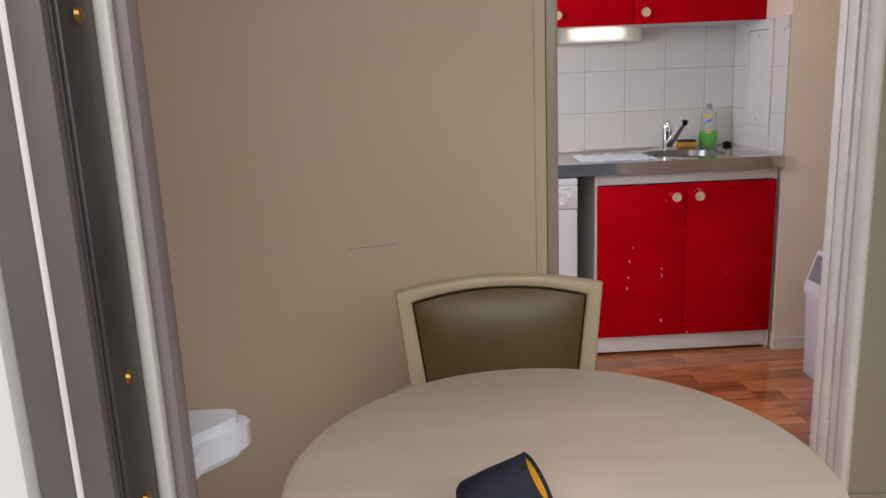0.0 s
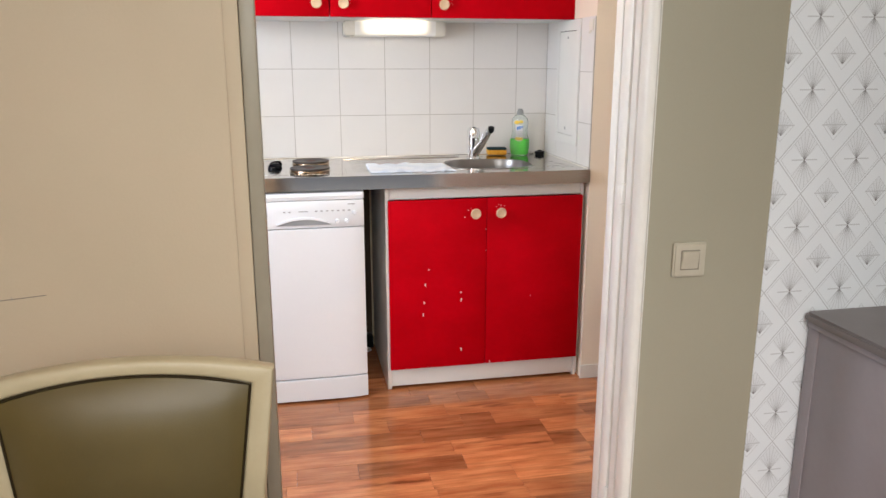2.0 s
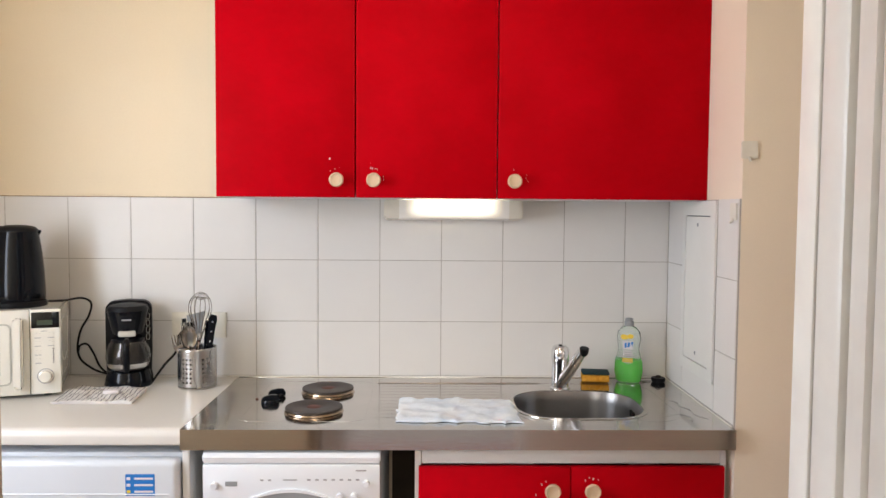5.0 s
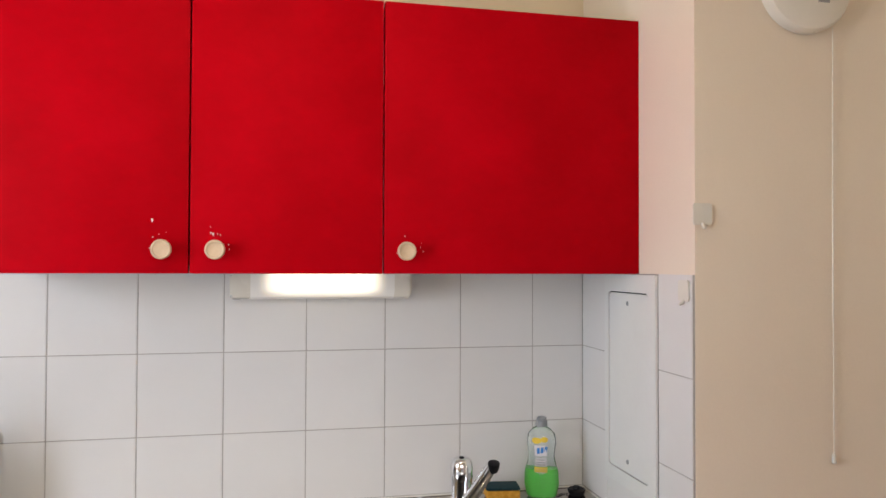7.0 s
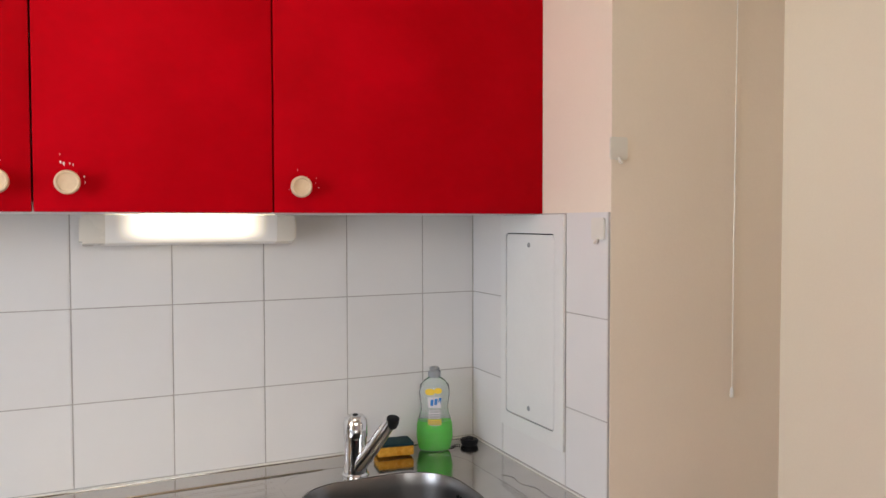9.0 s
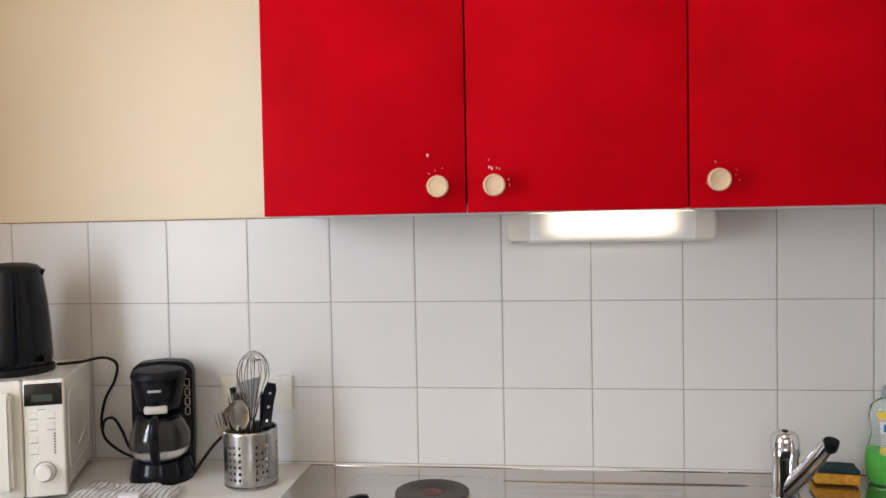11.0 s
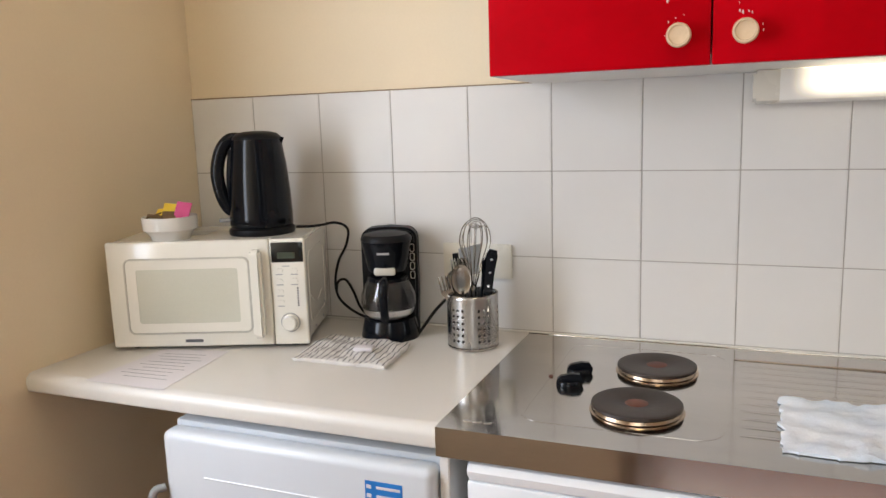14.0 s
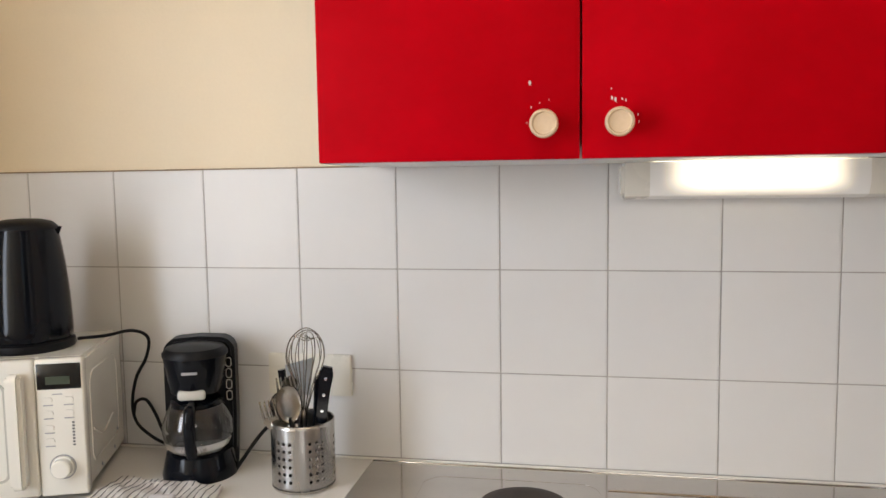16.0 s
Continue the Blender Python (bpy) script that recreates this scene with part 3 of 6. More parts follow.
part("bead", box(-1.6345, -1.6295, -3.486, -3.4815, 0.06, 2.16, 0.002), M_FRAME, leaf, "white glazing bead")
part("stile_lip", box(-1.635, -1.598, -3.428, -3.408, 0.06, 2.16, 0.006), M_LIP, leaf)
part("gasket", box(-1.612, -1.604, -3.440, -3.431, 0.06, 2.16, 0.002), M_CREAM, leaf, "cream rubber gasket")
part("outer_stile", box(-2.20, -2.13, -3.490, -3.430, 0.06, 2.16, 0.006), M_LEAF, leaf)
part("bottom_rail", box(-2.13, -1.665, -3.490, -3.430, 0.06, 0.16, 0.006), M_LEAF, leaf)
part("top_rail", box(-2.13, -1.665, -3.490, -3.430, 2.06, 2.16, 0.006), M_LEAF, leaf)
strip = part("lock_strip", box(-1.612, -1.6095, -3.482, -3.444, 0.10, 2.10, 0.0008), M_LEAFM, leaf, "galvanised lock strip")
for z in (0.75, 0.86, 1.05, 1.12, 1.30, 1.62):
    part("screw", lathe([(0, 0), (0.004, 0), (0.003, 0.002), (0, 0.0025)], 10, m=Matrix.Translation((-1.6095, -3.463, z)) @ Matrix.Rotation(math.pi / 2, 4, "Y")), M_BRASS, strip)
# lever handle turned level, its elbow standing clear of the stile
hp = [(-1.630, -3.408), (-1.604, -3.408), (-1.600, -3.385), (-1.588, -3.372), (-1.580, -3.360), (-1.579, -3.349), (-1.584, -3.340), (-1.596, -3.336), (-1.640, -3.337), (-1.720, -3.342), (-1.726, -3.349),
      (-1.720, -3.356), (-1.645, -3.360), (-1.632, -3.372)]
handle = part("handle", prism(hp, "z", 1.018, 1.047, bevel=0.008), M_HANDLE, leaf, "glossy white lever handle")
part("handle_plate", box(-1.632, -1.602, -3.4085, -3.402, 0.955, 1.095, 0.003), M_HANDLE, handle)
pane = part("pane", box(-2.13, -1.655, -3.463, -3.457, 0.16, 2.06), M_GLASS, leaf)
pane.visible_shadow = False

# ---------------- wall cabinets ----------------


def knob_bm(x, y, z, r=0.0205):
    """A turned cream knob with a dished face, its axis along -y."""
    prof = [(0, 0.0), (0.009, 0.0), (0.0085, 0.010), (r * 0.82, 0.016), (r, 0.021), (r, 0.0255), (r * 0.93, 0.029), (r * 0.80, 0.0295), (r * 0.72, 0.0275), (r * 0.4, 0.0262), (0, 0.026)]
    return lathe(prof, 28, m=Matrix.Translation((x, y, z)) @ Matrix.Rotation(math.pi / 2, 4, "X"))


ZC0, ZC1, YC = 1.467, 2.065, -0.335


def wall_cabinet(name, x0, x1, doors, label):
    cab = thing(name, label, "kitchen cabinet", (x0, 0, ZC0), group="wall cabinets over the worktop")
    w = x1 - x0
    body = box(0.001, 0.018, YC + 0.0195, -0.003, 0.0, ZC1 - ZC0, 0.001)
    box(w - 0.018, w - 0.001, YC + 0.0195, -0.003, 0.0, ZC1 - ZC0, 0.001, bm=body)
    box(0.018, w - 0.018, YC + 0.0195, -0.003, 0.0, 0.018, bm=body)
    box(0.018, w - 0.018, YC + 0.0195, -0.003, ZC1 - ZC0 - 0.018, ZC1 - ZC0, bm=body)
    box(0.018, w - 0.018, -0.012, -0.004, 0.018, ZC1 - ZC0 - 0.018, bm=body)
    part("body", body, M_WHITE, cab)
    for d0, d1, kx, chips in doors:
        dr = part("door", box(d0 - x0 + 0.0015, d1 - x0 - 0.0015, YC, YC + 0.018, 0.001, ZC1 - ZC0 - 0.001, 0.0018), M_RED, cab, "red painted flat door")
        part("knob", knob_bm(kx - x0, YC, 0.050), M_KNOB, dr, "cream turned wooden knob")
        for q, (a, b, s) in enumerate(chips):
            part("paint_chip", flakes([(a - x0, b - ZC0, s)], YC - 0.0001, 0.0022, seed=q), M_CHIP, dr)
    return cab


wall_cabinet("wall_cabinet", -1.253, -0.4575,
             [(-1.253, -0.860, -0.911, [(-0.932, 1.577, 2.2), (-0.93, 1.542, 1.2), (-0.918, 1.548, .8), (-0.905, 1.552, .8), (-0.936, 1.52, .8)]),
              (-0.860, -0.4575, -0.807, [(-0.817, 1.552, 1.6), (-0.812, 1.549, 2.4), (-0.803, 1.55, 1.2), (-0.798, 1.548, 1.4), (-0.781, 1.528, 1.3), (-0.78, 1.518, 1.0), (-0.818, 1.565, .9)])],
             "two-door red painted wall cabinet with cream knobs")
wall_cabinet("wall_cabinet", -0.4575, 0.147,
             [(-0.4575, 0.147, -0.410, [(-0.411, 1.55, .9), (-0.376, 1.526, .9), (-0.37, 1.517, .8), (-0.428, 1.512, .7), (-0.374, 1.535, .6)])],
             "wide single-door red painted wall cabinet with cream knob")

# ---------------- base cabinet ----------------
base = thing("base_cabinet", "red two-door sink base cabinet on white plinth", "kitchen cabinet", (0, 0, 0))
YB = -0.555
sideo = [(YB + 0.012, ZF), (-0.02, ZF), (-0.02, 0.828), (YB + 0.002, 0.828), (YB + 0.002, ZF + 0.02)]
part("side_panel", prism(sideo, "x", -0.684, -0.668, bevel=0.001), M_WHITE, base)
part("side_panel", prism(sideo, "x", 0.116, 0.131, bevel=0.001), M_WHITE, base)
part("back_panel", box(-0.668, 0.116, -0.035, -0.028, 0.07, 0.82), M_WHITE, base)
part("bottom_panel", box(-0.668, 0.116, YB + 0.02, -0.036, 0.07, 0.086), M_WHITE, base)
part("rail", box(-0.667, 0.115, YB + 0.004, YB + 0.020, 0.776, 0.829, 0.001), M_WHITE, base)
part("plinth", box(-0.667, 0.115, YB + 0.008, YB + 0.024, ZF + 0.014, 0.071, 0.002), M_WHITE, base)
for d0, d1, kx, chips in ((-0.674, -0.281, -0.330, [(-0.516, .492, 1.4), (-0.530, .429, 3.2), (-0.535, .355, 2.6), (-0.540, .305, 3.0), (-0.383, .391, 2.4), (-0.383, .357, 2.8), (-0.383, .147, 3.0), (-0.38, .14, 1.6), (-0.355, .727, 1.4), (-0.37, .70, 1.3), (-0.345, .735, .9), (-0.283, .56, 1.0), (-0.284, .65, 1.0)]),
                          (-0.279, 0.122, -0.227, [(-0.222, .742, 1.5), (-0.232, .745, 1.2), (-0.242, .738, 1.3), (-0.209, .739, .9), (-0.09, .36, 1.4), (-0.26, .078, 3.0)])):
    dr = part("door", box(d0, d1, YB - 0.016, YB + 0.001, 0.074, 0.773, 0.002), M_RED, base, "red painted flat door")
    part("knob", knob_bm(kx, YB - 0.016, 0.716), M_KNOB, dr, "cream turned wooden knob")
    for q, spot in enumerate(chips):
        part("paint_chip", flakes([spot], YB - 0.0161, 0.0030, seed=q), M_CHIP, dr)

# ---------------- stainless worktop with sink and hob ----------------
ZT, YF = 0.880, -0.605
XS0, XS1 = -1.272, 0.1445
XS2 = XS1 - 0.010                # the right end follows the slightly skewed shaft
top = thing("steel_worktop", "stainless steel worktop with round-cornered sink and drainer", "worktop", (0, 0, 0))
bowl = round_rect(-0.400, -0.045, -0.500, -0.193, 0.115, 10)
tmp = bmesh.new()
n = len(bowl)
ov = [tmp.verts.new((x, y, ZT)) for x, y in ((XS0, YF + 0.004), (XS2, YF + 0.004), (XS1, -0.004), (XS0, -0.004))]
iv = [tmp.verts.new((x, y, ZT)) for x, y in bowl]
ed = [tmp.edges.new((ov[i], ov[(i + 1) % 4])) for i in range(4)] + [tmp.edges.new((iv[i], iv[(i + 1) % n])) for i in range(n)]
bmesh.ops.triangle_fill(tmp, edges=ed, use_beauty=True)
for f in tmp.faces:
    if f.normal.z < 0:
        f.normal_flip()
sheet = absorb(bmesh.new(), tmp)
box(XS0, XS0 + 0.0015, YF + 0.005, -0.004, 0.838, ZT - 0.0005, bm=sheet)
box(XS0, XS1, -0.0085, -0.0035, ZT - 0.002, ZT + 0.0015, 0.0005, bm=sheet)
part("top_sheet", sheet, M_STEEL, top)
part("front_lip", box(XS0, XS2, YF, YF + 0.0045, 0.828, ZT + 0.0002), M_STEEL, top, "", False)
tmp = bmesh.new()
cx, cy = -0.2225, -0.3475
rings = []
for k, (s, z) in enumerate(((1.0, ZT + 0.0005), (0.985, ZT - 0.006), (0.965, ZT - 0.03), (0.94, ZT - 0.10), (0.88, ZT - 0.14), (0.76, ZT - 0.155), (0.10, ZT - 0.160))):
    rings.append([tmp.verts.new((cx + (x - cx) * s, cy + (y - cy) * s, z)) for x, y in bowl])
for a, b in zip(rings, rings[1:]):
    for i in range(n):
        tmp.faces.new((a[i], a[(i + 1) % n], b[(i + 1) % n], b[i]))
tmp.faces.new(rings[-1])
bmesh.ops.recalc_face_normals(tmp, faces=tmp.faces[:])
for f in tmp.faces:
    f.normal_flip()
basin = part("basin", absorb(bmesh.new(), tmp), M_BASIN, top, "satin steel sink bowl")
part("drain", lathe([(0, 0), (0.038, 0), (0.04, 0.003), (0.034, 0.004), (0.03, 0.001), (0, 0.001)], 24, m=Matrix.Translation((cx, cy, ZT - 0.1595))), M_CHROME, basin)
for k in range(4):
    part("overflow_slot", box(-0.0585, -0.0525, -0.346 + 0.011 * k, -0.341 + 0.011 * k, ZT - 0.048, ZT - 0.026, 0.001), M_SCREEN, basin, "dark overflow slot")
rim_o, rim_i = round_rect(-0.412, -0.033, -0.512, -0.181, 0.124, 10), round_rect(-0.401, -0.044, -0.501, -0.192, 0.115, 10)
part("rim", ring_plate(rim_o, rim_i, "z", ZT - 0.001, ZT + 0.0018), M_STEEL, top)
ro, ri = round_rect(-0.413, 0.047, -0.530, -0.085, 0.10, 8), round_rect(-0.405, 0.039, -0.522, -0.093, 0.094, 8)
part("bowl_border", ring_plate(ro, ri, "z", ZT - 0.001, ZT + 0.0003), M_STEEL, top, "raised pressed border")
part("pressed_wave", tube([(0.060, -0.30, ZT), (0.075, -0.33, ZT + 0.0002), (0.068, -0.37, ZT), (0.085, -0.41, ZT + 0.0002), (0.080, -0.46, ZT), (0.100, -0.50, ZT)], 0.003, 6, flat=0.4, smooth=6), M_STEEL, top, "pressed wavy edge")
part("pressed_wave", tube([(0.000, -0.475, ZT), (0.030, -0.455, ZT), (0.055, -0.47, ZT), (0.062, -0.50, ZT), (0.050, -0.52, ZT)], 0.003, 6, flat=0.4, smooth=6), M_STEEL, top, "pressed round mark")
for k in range(11):
    y = -0.13 - 0.036 * k
    part("drainer_rib", tube([(-0.795, y, ZT - 0.0015), (-0.70, y, ZT - 0.001), (-0.45, y, ZT - 0.001), (-0.42, y, ZT - 0.002)], 0.0075, 10, flat=0.28, smooth=2), M_STEEL, top)
part("back_ridge", tube([(-0.81, -0.088, ZT - 0.002), (-0.6, -0.088, ZT - 0.001), (-0.33, -0.088, ZT - 0.001), (-0.29, -0.088, ZT - 0.003)], 0.007, 8, flat=0.7, smooth=3), M_STEEL, top)
ho, hi_ = round_rect(-1.155, -0.818, -0.532, -0.062, 0.045, 6), round_rect(-1.147, -0.826, -0.524, -0.070, 0.038, 6)
part("hob_border", ring_plate(ho, hi_, "z", ZT - 0.001, ZT + 0.0003), M_STEEL, top, "raised pressed border")
for px, py, r in ((-0.953, -0.207, 0.0775), (-0.963, -0.430, 0.0785)):
    hp = part("hotplate", lathe([(r - 0.004, 0.0125), (r, 0.0145), (r - 0.001, 0.0185), (r - 0.006, 0.0195), (r - 0.012, 0.0185), (0.034, 0.0185), (0.03, 0.017), (0.0, 0.017)], 48,
                                 m=Matrix.Translation((px, py, ZT - 0.004))), M_IRON, top, "dark cast iron electric hotplate")
    part("hotplate_ring", lathe([(r + 0.003, -0.001), (r + 0.003, 0.001), (r - 0.001, 0.0025), (r - 0.003, 0.0075), (r - 0.010, 0.0080)], 48, m=Matrix.Translation((px, py, ZT))), M_SCORCH, hp, "scorched steel trim ring")
    part("centre_spot", lathe([(0, 0.0185), (0.016, 0.0185), (0.020, 0.0172)], 24, m=Matrix.Translation((px, py, ZT - 0.004))), M_RUST, hp, "red-brown centre spot")
for px, py in ((-1.104, -0.337), (-1.100, -0.262)):
    kb = lathe([(0, 0), (0.0225, 0), (0.0235, 0.002), (0.0225, 0.008), (0.020, 0.0105), (0, 0.011)], 28)
    prism([(-0.022, 0.0015), (0.027, 0.0015), (0.029, 0.010), (0.022, 0.0215), (0.006, 0.023), (-0.014, 0.019), (-0.021, 0.013)], "y", -0.008, 0.008, bm=kb, bevel=0.003)
    bmesh.ops.transform(kb, matrix=pose(px, py, ZT, 0, 0, 18), verts=kb.verts[:])
    part("control_knob", kb, M_BLACK, top, "black hob control knob")
part("indicator", lathe([(0, 0), (0.005, 0), (0.004, 0.003), (0, 0.004)], 12, m=Matrix.Translation((-1.147, -0.300, ZT))), M_RUST, top)
for k in range(3):
    part("embossed_mark", box(-1.236 + 0.018 * k, -1.222 + 0.018 * k, -0.568, -0.558, ZT - 0.001, ZT + 0.0005, 0.0004), M_STEEL, top)

# ---------------- laminate worktop and side panel ----------------
wt = thing("laminate_worktop", "cream laminate worktop with rounded front edge", "worktop", (0, 0, 0))
prof = [(-0.003, 0.838), (-0.003, ZT), (-0.585, ZT), (-0.596, ZT - 0.003), (-0.603, ZT - 0.010), (-0.605, ZT - 0.020), (-0.603, 0.842), (-0.598, 0.838)]
part("board", box(XW + 0.001, XS0 - 0.001, -0.584, -0.003, 0.838, ZT), M_LAM, wt)
part("front_edge", prism([(-0.5845, 0.838), (-0.5845, ZT)] + prof[2:], "x", XW + 0.001, XS0 - 0.001), M_LAM, wt, "rounded front edge")
pn = thing("side_panel", "white melamine end panel beside the dishwasher", "panel", (0, 0, 0))
part("board", prism([(-0.585, ZF), (-0.02, ZF), (-0.02, 0.8275), (-0.60, 0.8275), (-0.60, 0.01)], "x", -1.268, -1.250, bevel=0.002), M_WHITE, pn)

# ---------------- dishwasher ----------------
DX0, DX1, DY = -1.218, -0.770, -0.607
dw = thing("dishwasher", "slim white freestanding dishwasher under the steel worktop", "dishwasher", (0, 0, 0))
part("body", box(DX0 + 0.004, DX1 - 0.004, DY + 0.045, -0.05, -0.006, 0.791, 0.003), M_ENAMEL, dw)
part("lid", prism([(DY + 0.004, 0.794), (-0.05, 0.794), (-0.05, 0.824), (DY + 0.02, 0.824), (DY + 0.008, 0.820), (DY + 0.001, 0.809)], "x", DX0, DX1, bevel=0.004), M_ENAMEL, dw)
cpn = part("control_panel", box(DX0 + 0.001, DX1 - 0.001, DY + 0.002, DY + 0.044, 0.688, 0.791, 0.004), M_ENAMEL, dw)


def bowed_front(x0, x1, y, z0, z1):
    """A front panel whose face curves back towards its two side edges."""
    face = [(x0 + (x1 - x0) * k / 24, y + 0.011 * abs(k / 12 - 1) ** 5) for k in range(25)]
    return prism(face + [(x1, DY + 0.044), (x0, DY + 0.044)], "z", z0, z1, bevel=0.002)


part("door", bowed_front(DX0 + 0.002, DX1 - 0.002, DY, 0.083, 0.685), M_ENAMEL, dw)
part("kick_plate", bowed_front(DX0 + 0.001, DX1 - 0.001, DY - 0.003, -0.011, 0.078), M_ENAMEL, dw)
for x in (DX0 + 0.03, DX1 - 0.03):
    part("foot", lathe([(0, 0), (0.016, 0), (0.016, 0.006), (0.008, 0.012), (0, 0.012)], 16, m=Matrix.Translation((x, -0.5, ZF))), M_BLACKM, dw)
arc = [(-1.098 + 0.205 * k / 16, 0.700 + 0.021 * math.sin(math.pi * k / 16) ** 0.9) for k in range(17)]
part("handle_grip", prism(arc, "y", DY + 0.0025, DY - 0.001), M_GREYP, cpn, "curved grip recess")
lip = [(-1.098 + 0.205 * k / 16, 0.706 + 0.024 * math.sin(math.pi * k / 16)) for k in range(17)] + [(-0.893 - 0.205 * k / 16, 0.7025 + 0.019 * math.sin(math.pi * k / 16)) for k in range(17)]
part("grip_lip", prism(lip, "y", DY + 0.002, DY - 0.004), M_ENAMEL, cpn)


def dial(x, z, r, depth=0.010, y=DY + 0.002):
    return lathe([(0, 0), (r, 0), (r, depth * 0.6), (r * 0.86, depth), (0, depth)], 20, m=Matrix.Translation((x, y, z)) @ Matrix.Rotation(math.pi / 2, 4, "X"))


for x, z, r in ((-1.187, 0.739, 0.0085), (-0.806, 0.744, 0.0085), (-0.872, 0.711, 0.0085), (-0.836, 0.711, 0.0085)):
    part("button", dial(x, z, r), M_ENAMEL, cpn, "round white button")
part("display", box(-1.160, -1.130, DY + 0.001, DY + 0.0025, 0.736, 0.748), M_GREYP, cpn, "small grey display")
for k in range(7):
    part("printed_mark", box(-0.955 + 0.0205 * k, -0.946 + 0.0205 * k, DY + 0.0014, DY + 0.0025, 0.750, 0.7545), M_INKL, cpn)
part("printed_mark", box(-1.015, -0.980, DY + 0.0014, DY + 0.0025, 0.7505, 0.7535), M_INKL, cpn)
part("printed_mark", box(-0.832, -0.806, DY + 0.0014, DY + 0.0025, 0.774, 0.7775), M_INKL, cpn)
part("printed_mark", box(-1.072, -1.064, DY + 0.0014, DY + 0.0025, 0.749, 0.7535), M_INKL, cpn)
part("printed_mark", box(-1.053, -1.045, DY + 0.0014, DY + 0.0025, 0.749, 0.7535), M_INKL, cpn)
hose = thing("cable", "coil of thin pale cable on the floor behind the dishwasher", "cable", (-0.736, -0.098, ZF))
part("coil", tube([(0.028 * math.cos(k * 0.63) * (1 - 0.008 * k), 0.026 * math.sin(k * 0.63) * (1 - 0.008 * k), 0.0035 + 0.0006 * k) for k in range(19)], 0.0032, 8), M_WHITE, hose)
fb = thing("junction_box", "dark junction box at the foot of the wall", "junction box", (-0.728, -0.040, ZF))
part("casing", box(-0.036, 0.036, -0.018, 0.034, 0.0, 0.062, 0.004), M_BLACKM, fb)
part("lid", box(-0.032, 0.032, -0.0205, -0.018, 0.005, 0.057, 0.002), M_BLACKM, fb)

# ---------------- fridge ----------------
FX0, FX1, FY = -1.852, -1.2725, -0.622
fr = thing("fridge", "small white under-counter fridge with a blue sticker", "fridge", (0, 0, 0))
part("body", box(FX0 + 0.004, FX1 - 0.004, FY + 0.055, -0.04, 0.02, 0.800, 0.006), M_FRIDGE, fr)
part("worktop_lid", box(FX0, FX1, FY + 0.046, -0.04, 0.790, 0.814, 0.006), M_FRIDGE, fr)
fd = part("door", box(FX0, FX1, FY, FY + 0.05, 0.04, 0.806, 0.016, 4), M_FRIDGE, fr)
part("door_seal", box(FX0 + 0.012, FX1 - 0.012, FY + 0.0475, FY + 0.056, 0.05, 0.79), M_GREYP, fr)
part("door_line", tube([(FX0 + 0.10, FY - 0.0005, 0.722), (-1.6, FY - 0.0005, 0.722), (FX1 - 0.02, FY - 0.0005, 0.722)], 0.0016, 6, smooth=2), M_ENAMEL, fd)
part("handle", tube([(FX0 + 0.004, FY - 0.002, 0.69), (FX0 - 0.012, FY - 0.022, 0.68), (FX0 - 0.014, FY - 0.026, 0.60), (FX0 - 0.012, FY - 0.022, 0.46), (FX0 + 0.004, FY - 0.002, 0.45)], 0.008, 10), M_GREYP, fd, "slim grey door handle")
for x in (FX0 + 0.04, FX1 - 0.04):
    part("foot", lathe([(0, 0), (0.018, 0), (0.018, 0.012), (0.01, 0.04), (0, 0.04)], 16, m=Matrix.Translation((x, FY + 0.1, ZF))), M_BLACKM, fr)
stk = part("sticker", box(-1.414, -1.342, FY - 0.0006, FY + 0.0005, 0.690, 0.745), M_BLUE, fd, "blue printed sticker")
for k in range(3):
    z = 0.734 - 0.0165 * k
    part("printed_bar", box(-1.392, -1.346, FY - 0.0011, FY - 0.0006, z - 0.0025, z + 0.0025), M_PAPER, stk)
    part("printed_bar", box(-1.411, -1.402, FY - 0.0011, FY - 0.0006, z - 0.0035, z + 0.0035), M_YEL if k == 2 else M_PAPER, stk)
lbl = part("paper_label", box(-1.413, -1.343, FY - 0.0006, FY + 0.0005, 0.642, 0.688), M_PAPER, fd, "small white paper label")
for k in range(4):
    part("printed_bar", box(-1.408, -1.368, FY - 0.0011, FY - 0.0006, 0.678 - 0.009 * k, 0.6805 - 0.009 * k), M_INKL, lbl)
part("printed_block", box(-1.362, -1.348, FY - 0.0011, FY - 0.0006, 0.652, 0.684), M_INKL, lbl)
for ob in (stk, lbl):
    ob.location = (0.0125, 0, 0.028)

# ---------------- microwave ----------------
MWA = 20.0
mw = thing("microwave", "cream white microwave oven with silvered door window", "microwave", (-2.158, -0.421, ZT), MWA)
W, D, HM = 0.460, 0.270, 0.256
part("case", prism([(0.003, 0.022), (W - 0.003, 0.022), (W - 0.003, D), (0.036, D), (0.003, 0.190)], "z", 0.012, HM, bevel=0.006), M_MW, mw)
for x in (0.04, W - 0.04):
    for y in (0.04, D - 0.04):
        part("foot", lathe([(0, 0), (0.011, 0), (0.012, 0.012), (0, 0.012)], 12, m=Matrix.Translation((x, y, 0))), M_BLACKM, mw)
door = part("door", box(0, 0.3785, 0, 0.024, 0.009, HM + 0.001, 0.005, 3), M_MW, mw)
o1, i1 = round_rect(0.040, 0.332, 0.040, 0.219, 0.016), round_rect(0.0435, 0.3285, 0.0435, 0.2155, 0.014)
part("window_rim", ring_plate(o1, i1, "y", -0.0025, 0.001), M_MWRIM, door, "grey rounded window rim")
o2, i2 = round_rect(0.0445, 0.3275, 0.0445, 0.2145, 0.013), round_rect(0.068, 0.304, 0.066, 0.193, 0.006)
part("window_surround", ring_plate(o2, i2, "y", -0.0012, 0.001), M_MW, door)
part("window_glass", prism(i2, "y", -0.0006, 0.001), M_MWGLASS, door, "silvered mesh window")
